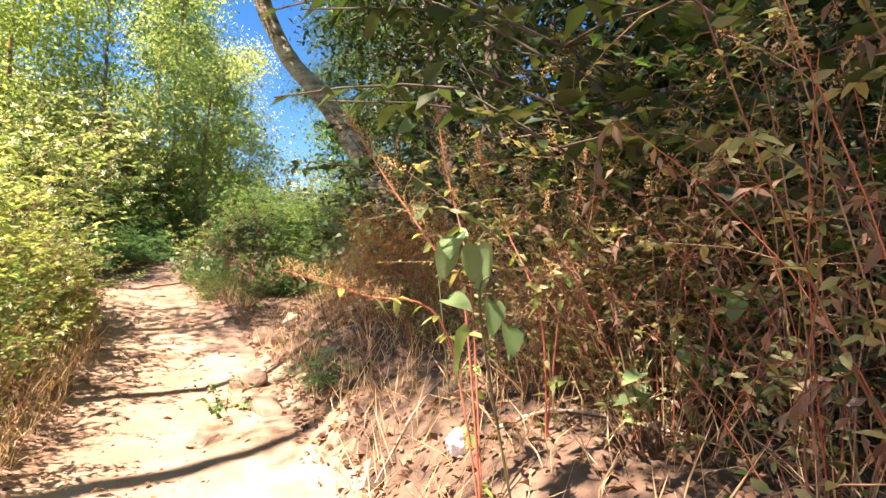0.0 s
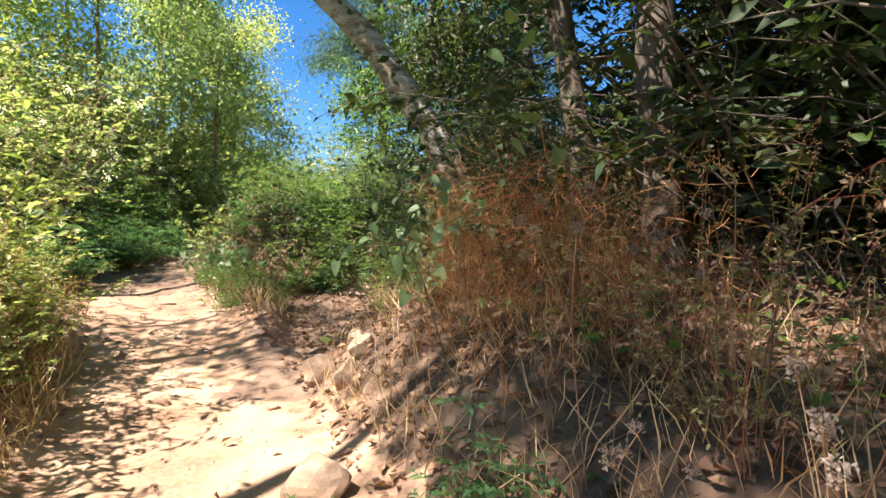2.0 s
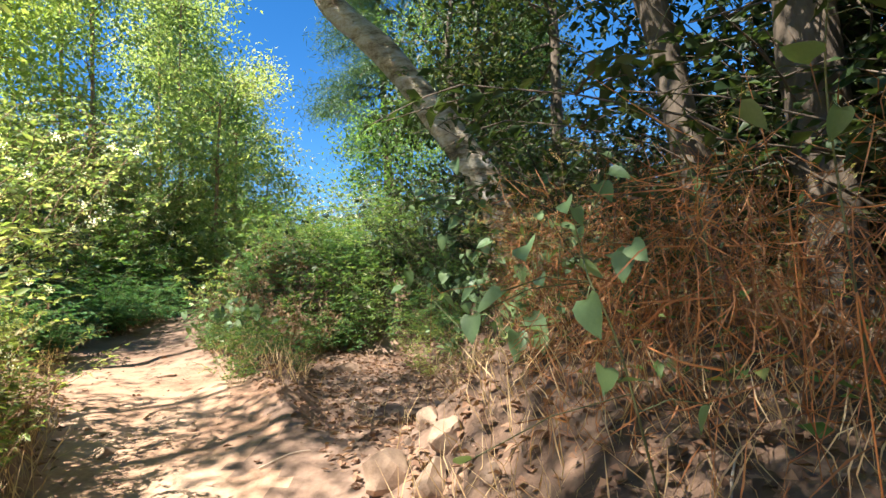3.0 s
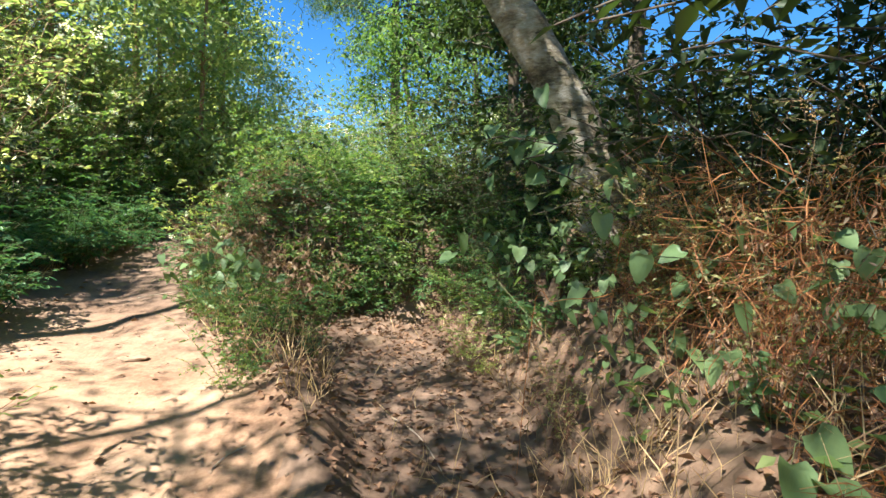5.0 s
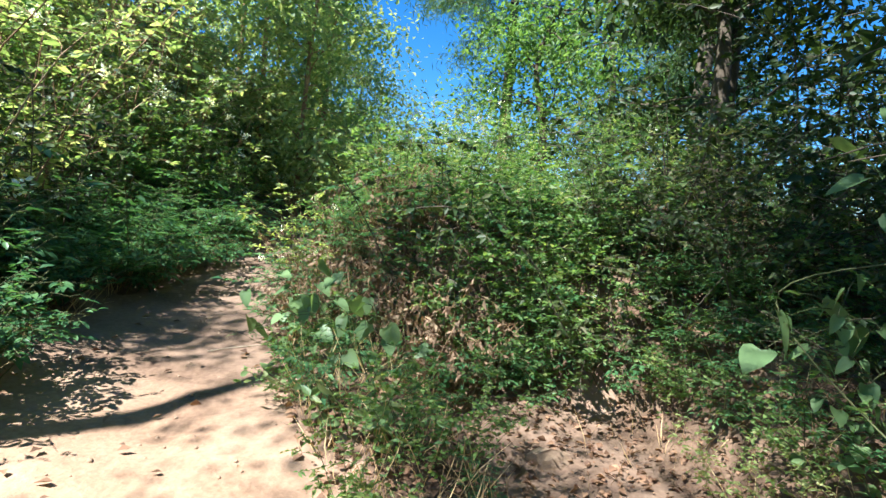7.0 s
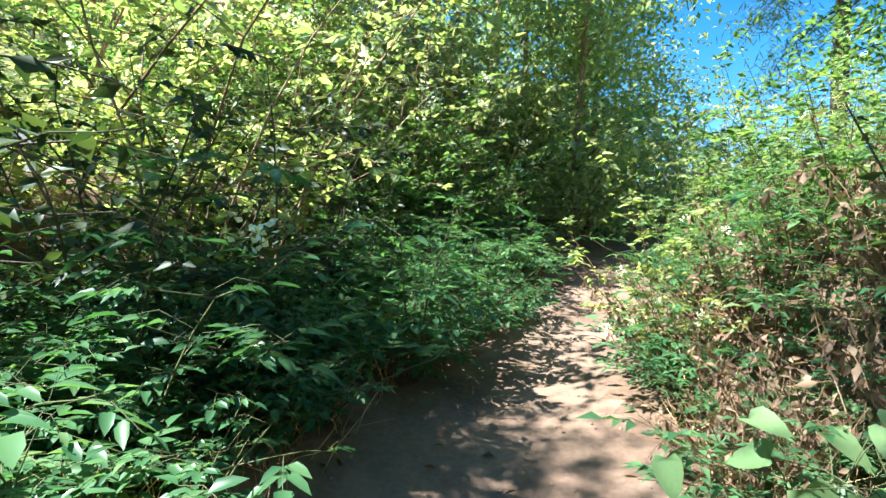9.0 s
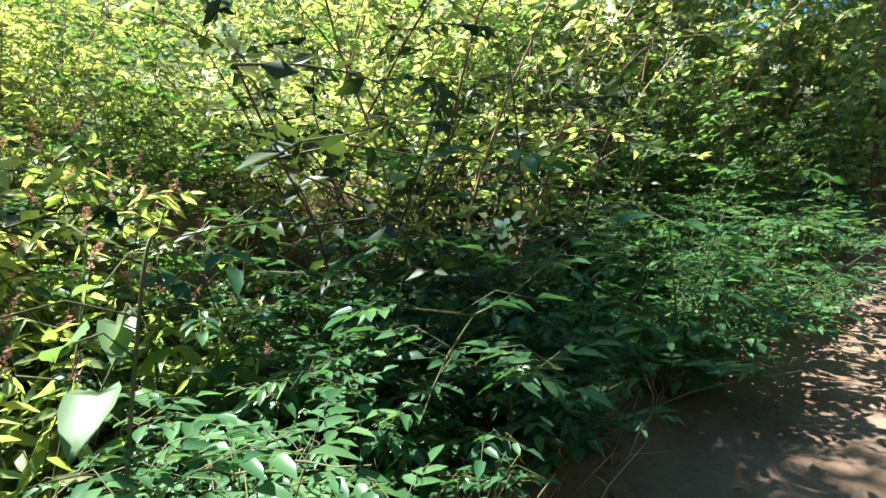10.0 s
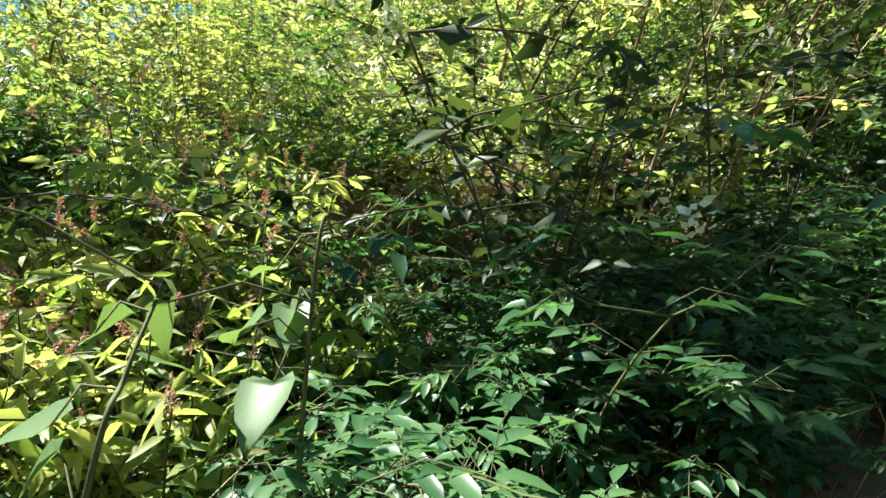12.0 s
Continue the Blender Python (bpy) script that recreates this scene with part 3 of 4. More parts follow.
# shade side of the upper trail
scatter(50, (-10, -6), (10.4, 16.0), ["elder", "elder_near"], (0.75, 1.1), 1.15, 9, -1, [0.6, 0.4], 2.4)
# dark-coloured thickets set here to give the shaded mass beside the bend
for x, y, k, sz in ((-8.8, 10.5, "thicket", 0.9), (-8.4, 11.5, "thicket", 0.9), (-9.4, 11.3, "thicket", 1.05), (-8.1, 10.2, "elder_near", 1.5), (-7.9, 10.9, "elder_near", 1.45), (-8.5, 9.8, "elder_near", 1.4), (-8.0, 12.2, "elder_near", 1.5), (-9.0, 12.6, "thicket", 0.8)):
    plant(k, x, y, sz)
scatter(40, (-13, -7), (10.2, 22.0), ["green", "yellow", "hill"], (0.9, 1.2), 2.0, 9, -1, [0.4, 0.3, 0.3], 5)
# tall growth behind
scatter(70, (-19, -8), (11.0, 27.0), ["hill"], (0.7, 1.15), 3.0, 9, -1, None, 10)
scatter(30, (-24, -9), (-2.0, 11.5), ["hill", "yellow"], (0.6, 0.9), 4, 9, -1, [0.75, 0.25])
# right bank
scatter(7, (0.2, 1.4), (1.9, 2.9), ["dry"], (0.6, 0.9), 9, 1.35, 1)
scatter(7, (-0.6, 1.6), (2.9, 4.5), ["dry"], (0.4, 0.65), 9, 1.6, 1)
scatter(9, (1.3, 2.6), (2.2, 3.4), ["dry", "green"], (0.8, 1.1), 9, 2.0, 1, [0.8, 0.2])
scatter(12, (1.0, 3.0), (0.5, 3.0), ["dry"], (0.8, 1.1), 9, 1.6, 1)
scatter(16, (-1.6, 2.0), (5.6, 10.0), ["dry", "dead"], (0.4, 0.7), 9, 1.5, 1, [0.65, 0.35])
scatter(44, (-0.6, 5.0), (7.0, 15.0), ["thicket"], (0.75, 1.2), 9, 2.2, 1)
scatter(34, (2.2, 7.0), (2.5, 9.0), ["thicket"], (0.9, 1.35), 9, 2.6, 1)
scatter(26, (-1.7, 1.6), (8.2, 12.5), ["green", "elder", "dry", "thicket"], (0.35, 0.6), 9, 1.2, 1, [0.35, 0.3, 0.2, 0.15])
scatter(18, (-1.9, 0.6), (6.4, 10.0), ["herb", "dry"], (0.4, 0.8), 9, 1.1, 1, [0.5, 0.5])
# spur between the fork
scatter(10, (-5.6, -3.8), (8.8, 11.6), ["green", "elder_near", "herb"], (0.28, 0.5), 9, 0.75, 1, [0.4, 0.3, 0.3])
for x, y, k, sz in ((-4.5, 11.3, "dead", 0.85), (-4.2, 11.6, "dead", 0.95), (-4.75, 11.7, "dead", 0.9), (-4.9, 10.7, "elder", 0.65), (-4.5, 10.1, "herb", 1.4), (-4.2, 9.3, "green", 0.4), (-3.95, 8.7, "green", 0.33), (-4.1, 9.9, "green", 0.5),
                    (-2.2, 11.3, "elder", 0.6), (-2.5, 11.8, "green", 0.45), (-3.0, 12.1, "elder", 0.7), (-3.4, 12.4, "green", 0.5), (-1.9, 10.95, "elder", 0.55), (-2.9, 12.6, "thicket", 0.5), (-3.8, 12.9, "elder", 0.7), (-2.0, 11.8, "green", 0.5), (-4.3, 13.1, "elder", 0.75), (-2.6, 12.2, "elder", 0.7),
                    (-5.1, 11.5, "herb", 1.5), (-5.5, 12.0, "herb", 1.5), (-5.3, 12.6, "elder", 0.8), (-1.4, 4.15, "herb", 0.8), (-0.5, 4.1, "elder_near", 0.5), (-0.7, 4.35, "elder_near", 0.55), (-2.1, 9.9, "yellow", 0.4), (-2.3, 10.4, "yellow", 0.4), (-1.9, 10.6, "green", 0.5)):
    plant(k, x, y, sz)
# growth that closes the fork
scatter(34, (-8.0, -3.6), (11.2, 18.0), ["elder", "dead", "green"], (0.55, 0.85), 9, 0.85, 1, [0.45, 0.4, 0.15], 2.4)
scatter(26, (-4.6, -2.2), (12.0, 13.4), ["elder", "green", "thicket"], (0.55, 0.85), 9, 0.9, 1, [0.5, 0.3, 0.2])
scatter(22, (-2.4, -0.4), (11.0, 13.0), ["elder", "green", "thicket"], (0.45, 0.75), 9, 0.9, 1, [0.4, 0.3, 0.3])
scatter(40, (-6.4, 0.0), (12.2, 17.0), ["green", "elder", "yellow"], (0.5, 0.8), 9, 0.95, 1, [0.35, 0.5, 0.15])
scatter(34, (-8.0, 3.0), (15.0, 27.0), ["hill", "green"], (0.7, 1.0), 9, 1.1, 1, [0.6, 0.4])
scatter(26, (-19, -8), (15, 25), ["hill"], (0.9, 1.2), 4.5, 9, -1, None, 9)
# growth at the head of the gully
for x, y, k, sz in ((-3.55, 11.95, "elder", 0.6), (-3.1, 12.15, "green", 0.5), (-2.7, 11.95, "elder", 0.65), (-2.35, 11.6, "green", 0.45), (-4.0, 12.2, "elder", 0.65), (-3.4, 12.4, "elder", 0.85), (-2.9, 12.5, "green", 0.6), (-4.5, 12.5, "green", 0.55), (-3.8, 12.7, "elder", 0.9),
                    (-4.35, 11.9, "dead", 1.0), (-4.6, 12.2, "dead", 1.05), (-4.0, 12.0, "dead", 0.7), (-4.9, 12.3, "elder", 0.7), (-2.2, 12.2, "elder", 0.7), (-1.7, 11.5, "elder", 0.65), (-1.5, 11.1, "green", 0.45)):
    plant(k, x, y, sz)
# dead stalks and greenery over the bank beyond the spur
for x, y, k, sz in ((-5.5, 12.3, "dead", 0.9), (-5.2, 12.5, "dead", 1.0), (-4.9, 12.2, "dead", 0.95), (-5.7, 12.9, "dead", 0.9), (-5.35, 12.1, "herb", 1.3), (-5.9, 13.3, "dead", 0.85), (-5.0, 12.8, "dead", 1.0), (-5.6, 13.2, "elder", 0.95), (-5.1, 13.1, "elder", 1.0), (-4.7, 12.7, "elder", 0.95),
                    (-6.1, 13.8, "elder", 0.9), (-5.4, 13.6, "green", 0.8), (-4.6, 13.2, "green", 0.7), (-6.3, 14.4, "elder", 0.95), (-4.3, 11.6, "elder", 0.7), (-4.0, 11.9, "green", 0.5), (-5.8, 14.2, "green", 0.85), (-6.5, 15.2, "elder", 1.0)):
    plant(k, x, y, sz)
# growth before the foot of the leaning tree
for x, y, k, sz in ((-1.1, 9.8, "herb", 1.5), (-0.85, 9.7, "green", 0.36), (-0.5, 9.6, "elder", 0.6), (-1.3, 9.9, "green", 0.38), (-1.0, 9.95, "thicket", 0.33), (-0.6, 9.9, "thicket", 0.36), (-1.55, 10.1, "elder", 0.55), (-0.3, 9.4, "herb", 1.6), (-1.75, 10.0, "herb", 1.4), (-0.2, 9.9, "thicket", 0.4), (-1.4, 10.4, "thicket", 0.4)):
    plant(k, x, y, sz)
# wall of growth behind the dry shrubs, leaves coloured dark for deep shade
scatter(46, (1.5, 5.5), (2.6, 9.5), ["thicket"], (1.0, 1.5), 9, 2.7, 1)
scatter(14, (1.2, 3.4), (6.0, 9.5), ["thicket"], (0.8, 1.2), 9, 2.7, 1)
# growth over the bend where the trail is lost to sight
for x, y, sz in ((-10.2, 25.5, 0.9), (-9.0, 26.5, 1.0), (-11.6, 26.5, 1.0), (-10.4, 28.5, 1.2), (-12.8, 28.5, 1.2), (-8.2, 29.5, 1.2), (-14.5, 31.0, 1.4), (-10.5, 33.0, 1.4)):
    plant("hill", x, y, sz)
# far slope
scatter(70, (-50, 14), (27, 62), ["far"], (0.8, 1.6), 0, 0)
scatter(34, (-42, -17), (0, 16), ["far"], (0.6, 0.9), 4, 4)
scatter(50, (-60, -22), (-26, 26), ["far"], (0.8, 1.5), 4, 4)


# ---- trees ----
def crown_mesh(seed, centres, size, leaves, length, width, flat=0.7, hang=0.5):
    """Sprays of leaves round the ends of limbs."""
    r = np.random.default_rng(seed)
    n = len(centres) * leaves
    c = np.repeat(np.asarray(centres, float), leaves, 0)
    off = r.normal(0, 1, (n, 3)) * [size * 0.5, size * 0.5, size * 0.5 * flat]
    P = c + off
    D = np.stack([r.normal(0, 1, n), r.normal(0, 1, n), r.normal(-hang, 0.6, n)], 1)
    L = length * r.uniform(0.6, 1.2, n)
    return leaf_mesh(P, D, np.array([0, 0, 1]) + r.normal(0, 0.5, (n, 3)), L, L * width / length, plain=True)


def bark_tube(points, radii, sides, seed, lump=0.12):
    v, f = tube(points, radii, sides)
    r = np.random.default_rng(seed)
    n = len(points)
    k = 1 + lump * r.normal(0, 0.5, (n, sides)) + lump * np.sin(np.arange(n) * 0.9 + r.uniform(0, 6))[:, None]
    c = np.repeat(np.asarray(points, float), sides, 0)
    return c + (v - c) * k.reshape(-1, 1), f


def smooth_line(points, n):
    p = np.asarray(points, float)
    t = np.linspace(0, len(p) - 1, n)
    out = []
    for v in t:
        i = min(int(v), len(p) - 2); f = v - i
        p0, p1, p2, p3 = p[max(i - 1, 0)], p[i], p[i + 1], p[min(i + 2, len(p) - 1)]
        out.append(0.5 * (2 * p1 + (p2 - p0) * f + (2 * p0 - 5 * p1 + 4 * p2 - p3) * f * f + (3 * p1 - p0 - 3 * p2 + p3) * f ** 3))
    return np.array(out)


def tree(name, label, line, r0, r1, limbs, crown_size, leaves, leaf, bark, leaf_len=0.1, leaf_wid=0.045, seed=1, limb_len=1.8, first=0.5, sprays=3, up=0.5, group=""):
    r = np.random.default_rng(seed)
    top = thing(name, label, "tree", tuple(line[0]), group)
    line = np.asarray(line, float) - np.asarray(line[0], float)
    pts = smooth_line(line, 26)
    fine = smooth_line(line, 64) if r0 > 0.2 else pts
    flare = 1 + 0.4 * np.exp(-np.arange(len(fine)) * 23.0 / len(fine))
    part("trunk", mesh_of("trunk", *bark_tube(fine, np.linspace(r0, r1, len(fine)) * flare, 18 if r0 > 0.2 else 12, seed, 0.05 if r0 > 0.2 else 0.1), bark, True), top)
    ends, wood = [], []
    for i in range(limbs):
        k = int(len(pts) * r.uniform(first, 1.0)) if i else len(pts) - 1
        k = min(k, len(pts) - 1)
        a = r.uniform(0, 2 * np.pi)
        lp = curve_points(pts[k], [np.cos(a), np.sin(a), r.uniform(-0.1, up)], limb_len * r.uniform(0.6, 1.2), [0, 0, r.uniform(-0.5, 0.3)], 7, r, 0.12)
        wood.append(bark_tube(lp, np.linspace(r1 * 0.6, r1 * 0.12, len(lp)), 6, seed + i))
        ends.extend([lp[-1], lp[-3], lp[-5]][:sprays])
        for _ in range(3):
            b = r.uniform(0, 2 * np.pi); j = r.integers(2, 7)
            tp = curve_points(lp[j], [np.cos(b), np.sin(b), r.uniform(-0.3, 0.5)], limb_len * r.uniform(0.25, 0.5), [0, 0, -0.4], 4, r, 0.12)
            wood.append(tube(tp, np.linspace(r1 * 0.15, r1 * 0.05, len(tp)), 4))
            ends.append(tp[-1])
    part("limbwork", mesh_of("limbwork", *join(wood), bark, True), top)["kind"] = "stuff"
    part("crown", mesh_of("crown", *crown_mesh(seed + 50, ends, crown_size, leaves, leaf_len, leaf_wid), leaf), top)["kind"] = "stuff"
    return top


LEAN_TREE = [(-0.85, 10.2, 0.65), (-0.98, 10.2, 1.5), (-1.15, 10.2, 2.2), (-1.6, 10.2, 3.05), (-2.4, 10.2, 4.25), (-3.1, 10.2, 5.05), (-3.6, 10.0, 6.2), (-3.7, 9.2, 7.6), (-3.9, 8.4, 8.8)]
tree("leaning_tree", "leaning tree with mottled pale grey bark over the trail", LEAN_TREE, 0.25, 0.12, 16, 0.65, 90, M_GREEN, M_BARK, 0.12, 0.05, seed=5, limb_len=2.4, first=0.74, up=1.0)
WOOD = "shaded woodland tree with straight grey trunk and leafy crown"
# second trunk has dark bark to stand in for the shadow on it
for x, y, lx, ly, rad, sd, bk in ((0.85, 6.8, 0.05, 0.1, 0.19, 11, M_DARKBARK), (0.45, 7.5, -0.9, 0.3, 0.15, 12, M_DARKBARK), (3.4, 6.2, 0.3, -0.3, 0.16, 14, M_DARKBARK), 
                                  (0.2, 13.5, 0.3, 0.2, 0.14, 17, M_DARKBARK), (4.0, 3.0, 0.4, 0.1, 0.18, 18, M_DARKBARK), (-1.2, 15.5, 0.2, 0.3, 0.14, 19, M_DARKBARK), (6.0, 9.0, 0.2, 0.3, 0.2, 20, M_DARKBARK), (-0.6, 19.5, 0.2, 0.3, 0.2, 21, M_DARKBARK)):
    z = gz(x, y) - 0.1
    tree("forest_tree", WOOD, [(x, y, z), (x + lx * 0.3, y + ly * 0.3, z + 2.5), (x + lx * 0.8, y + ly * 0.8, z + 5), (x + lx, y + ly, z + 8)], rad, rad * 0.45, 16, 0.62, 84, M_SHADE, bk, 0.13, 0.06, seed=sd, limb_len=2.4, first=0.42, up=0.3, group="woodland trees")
# unseen trees added beside and behind the start, whose crowns dapple the trail
for x, y, lx, ly, sd in ((2.2, -3.4, -0.8, 3.6, 32), (-6.3, 4.4, 2.0, 1.6, 34), (0.2, -4.5, 0.2, 3.0, 35), (1.8, -3.0, -2.0, 3.9, 37), (-8.2, 4.4, 2.9, 2.4, 36)):
    z = gz(x, y) - 0.1
    tree("trailside_tree", "slim leafy tree added out of view to dapple the trail", [(x, y, z), (x + lx * 0.15, y + ly * 0.15, z + 2.8), (x + lx * 0.5, y + ly * 0.5, z + 5.2), (x + lx, y + ly, z + 7.2)], 0.055, 0.04, 16, 0.6, {37: 74, 32: 74}.get(sd, 48), M_GREEN, M_BARK, 0.13, 0.06, sd, 2.2, 0.6, 3, 0.4, "trailside trees")

# unseen dense crowns, added high up to shade the banks
def overhang(line, seed, limbs=26, leaves=130, reach=2.1, first=0.66):
    x, y = line[0]
    z = gz(x, y) - 0.1
    tree("overhanging_tree", "dense dark-leaved tree added high out of view to shade the bank", [(x, y, z)] + line[1:], 0.13, 0.06, limbs, 0.6, leaves, M_GREEN, M_DARKBARK, 0.13, 0.06, seed, reach, first, 3, 0.3, "overhanging trees")


overhang([(-4.7, -0.8), (-4.4, -0.4, 3.0), (-3.8, 0.4, 5.8), (-2.7, 1.4, 8.0)], 55, 18, 38, 1.6, 0.85)
overhang([(-5.7, 1.2), (-5.3, 1.5, 3.0), (-4.5, 2.1, 6.0), (-3.2, 2.9, 8.2)], 56, 18, 40, 1.6, 0.85)
overhang([(4.6, 1.6), (3.9, 2.0, 3.0), (2.4, 2.8, 5.8), (0.8, 3.4, 7.2)], 51, 22, 120, 1.6, 0.8)
overhang([(5.2, 3.4), (4.4, 3.8, 3.2), (2.9, 4.3, 6.0), (1.3, 4.6, 7.6)], 52, 22, 120, 1.6, 0.8)
overhang([(-9.4, 5.2), (-9.7, 6.0, 3.4), (-10.0, 7.0, 6.0), (-10.2, 8.3, 7.6)], 53, 10, 46, 1.0, 0.9)
overhang([(-8.3, 6.2), (-8.2, 6.9, 3.6), (-8.0, 7.9, 6.4), (-7.7, 9.3, 8.4)], 57, 9, 26, 1.2, 0.9)

# tall growth on the slope above the upper trail
for i, (x, y, h) in enumerate(((-13.4, 15.0, 6.5), (-15.6, 16.8, 8.0), (-12.0, 17.2, 9.5), (-14.4, 19.0, 10.5), (-11.6, 20.8, 10.0), (-13.8, 23.2, 11.0), (-11.8, 25.0, 9.0), (-16.0, 26.5, 11.0), (-9.8, 19.6, 6.0), (-10.6, 22.6, 7.0), (-11.4, 27.0, 5.0), (-14.5, 31.0, 10.0), (-18.0, 33.0, 11.0))):
    z = gz(x, y) - 0.1
    tree("slope_tree", "slender bushy tree leafy from the ground up on the sunny slope", [(x, y, z), (x + 0.1, y, z + h * 0.35), (x + 0.35, y - 0.2, z + h * 0.7), (x + 0.6, y - 0.3, z + h)], 0.08, 0.03, 28, 0.85, 40, M_HILL if i % 3 else M_YELLOW, M_STALK, 0.18, 0.08, 300 + i, 1.9, 0.08, 3, 0.8, "slope trees")

# leafy edge of the wood above the bank
for i, (x, y, h) in enumerate(((2.4, 8.8, 7.0), (3.8, 7.4, 7.5), (5.0, 6.0, 8.0), (4.4, 9.6, 8.0), (3.2, 4.6, 6.5), (4.6, 4.4, 7.0))):
    z = gz(x, y) - 0.1
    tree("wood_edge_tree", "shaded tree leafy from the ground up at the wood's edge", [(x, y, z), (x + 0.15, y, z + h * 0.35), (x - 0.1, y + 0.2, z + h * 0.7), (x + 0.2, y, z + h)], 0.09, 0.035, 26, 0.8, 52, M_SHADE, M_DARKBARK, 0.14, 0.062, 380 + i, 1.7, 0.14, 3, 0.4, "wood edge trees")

# leafy trees behind the fork
for i, (x, y, h) in enumerate(((-1.6, 14.6, 6.0), (-0.9, 17.4, 8.5), (-3.9, 19.5, 4.2), (-2.2, 22.5, 8.5))):
    z = gz(x, y) - 0.1
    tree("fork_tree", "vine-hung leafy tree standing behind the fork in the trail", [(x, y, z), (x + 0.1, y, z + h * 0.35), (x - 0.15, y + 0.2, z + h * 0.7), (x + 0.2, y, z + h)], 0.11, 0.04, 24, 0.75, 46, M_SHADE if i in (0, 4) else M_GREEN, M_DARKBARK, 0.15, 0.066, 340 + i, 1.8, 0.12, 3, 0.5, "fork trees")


def pine(x, y, h, seed):
    r = np.random.default_rng(seed)
    z = gz(x, y) - 0.2
    top = thing("pine_tree", "tall dark pine with drooping feathery branches", "tree", (x, y, z))
    pts = smooth_line([(0, 0, 0), (0.1, 0.1, h * 0.4), (0.15, 0, h * 0.75), (0.1, 0.1, h)], 22)
    part("trunk", mesh_of("trunk", *bark_tube(pts, np.linspace(0.24, 0.04, 22), 9, seed, 0.06), M_DARKBARK, True), top)
    wood, ends = [], []
    for i in range(46):
        k = r.uniform(0.30, 0.98)
        a = r.uniform(0, 2 * np.pi)
        base = np.array([0.1, 0.05, h * k])
        lp = curve_points(base, [np.cos(a), np.sin(a), 0.15], (1 - k) * 4.2 + 1.2, [0, 0, -0.6], 8, r, 0.08)
        wood.append(tube(lp, np.linspace(0.045, 0.008, len(lp)), 4))
        ends.extend(lp[2:])
    part("branchwork", mesh_of("branchwork", *join(wood), M_DARKBARK, True), top)["kind"] = "stuff"
    part("crown", mesh_of("crown", *crown_mesh(seed, ends, 0.85, 90, 0.36, 0.03, 0.5, 0.5), M_NEEDLE), top)


pine(-5.5, 27.5, 16.0, 71)
pine(1.0, 30.0, 13.0, 73)


# ---- rocks, sticks, fallen leaves ----
def rock(x, y, sx, sy, sz, seed, turn=0, sink=0.28, label="weathered tan rock half sunk in the trail"):
    bm = bmesh.new()
    bmesh.ops.create_icosphere(bm, subdivisions=3, radius=1.0)
    r = random.Random(seed)
    cuts = [(Vector((r.uniform(-1, 1), r.uniform(-1, 1), r.uniform(-0.2, 1))).normalized(), r.uniform(0.42, 0.75)) for _ in range(13)]
    off = Vector((r.uniform(-9, 9), r.uniform(-9, 9), 0))
    for v in bm.verts:
        for n, k in cuts:
            e = v.co.dot(n) - k
            if e > 0:
                v.co -= n * e * 0.97
        v.co *= 1 + 0.10 * noise.noise(v.co * 1.6 + off) + 0.04 * noise.noise(v.co * 5 + off)
    me = bpy.data.meshes.new("rock")
    bm.to_mesh(me); bm.free()
    me.materials.append(M_ROCK)
    ob = new("rock", me)
    ob.matrix_world = pose(x, y, gz(x, y) + sz * (1 - 2 * sink), 0, 0, turn) @ Matrix.Diagonal((sx, sy, sz, 1))
    return tagged(ob, label, "rock", "trail rocks")


for i, (x, y, sx, sy, sz) in enumerate(((-1.66, 6.08, 0.13, 0.11, 0.12), (-1.95, 6.42, 0.2, 0.17, 0.15), (-1.58, 6.36, 0.17, 0.14, 0.13), (-1.5, 4.8, 0.25, 0.2, 0.14), (-1.05, 4.15, 0.22, 0.2, 0.12), (-3.75, 7.52, 0.07, 0.05, 0.05),
                                       (-3.42, 11.0, 0.24, 0.18, 0.1), (-1.75, 2.2, 0.2, 0.17, 0.16), (-4.1, 7.0, 0.12, 0.08, 0.05), (-1.75, 6.75, 0.12, 0.1, 0.09), (-5.0, 9.2, 0.14, 0.1, 0.025), (-2.2, 6.0, 0.06, 0.05, 0.04), (-1.35, 5.9, 0.09, 0.07, 0.06), (-1.3, 3.6, 0.2, 0.14, 0.07))):
    rock(x, y, sx, sy, sz, 40 + i, 37 * i)


def spread_points(n, seed, xr, yr, keep):
    r = np.random.default_rng(seed)
    x, y = r.uniform(*xr, n * 3), r.uniform(*yr, n * 3)
    d, _ = near_line(TRAIL, x, y); g, _ = near_line(GULLY, x, y)
    ok = r.uniform(0, 1, n * 3) < keep(d, g, x, y)
    x, y = x[ok][:n], y[ok][:n]
    return np.stack([x, y, ground_z(x, y)], 1), r


def fallen_leaves():
    P, r = spread_points(36000, 5, (-8.5, 4.0), (0.5, 15.5), lambda d, g, x, y: np.where(d > 0.75, 0.9, np.where(d < -0.8, 0.35, 0.02)) * np.where((y > 6.4) & (y < 12) & (np.abs(g) < 0.6) & (d > 0.75), 0.8, 1))
    n = len(P)
    P[:, 2] += r.uniform(0.006, 0.035, n)
    a = r.uniform(0, 2 * np.pi, n)
    D = np.stack([np.cos(a), np.sin(a), r.normal(0.1, 0.25, n)], 1)
    L = r.uniform(0.03, 0.085, n)
    stuff("fallen_leaves", mesh_of("fallen_leaves", *leaf_mesh(P, D, np.array([0, 0, 1]) + r.normal(0, 0.35, (n, 3)), L, L * r.uniform(0.4, 0.65, n), 0.3, 0.2, True), M_LITTER), "curled brown fallen leaves covering the banks", "leaf litter")


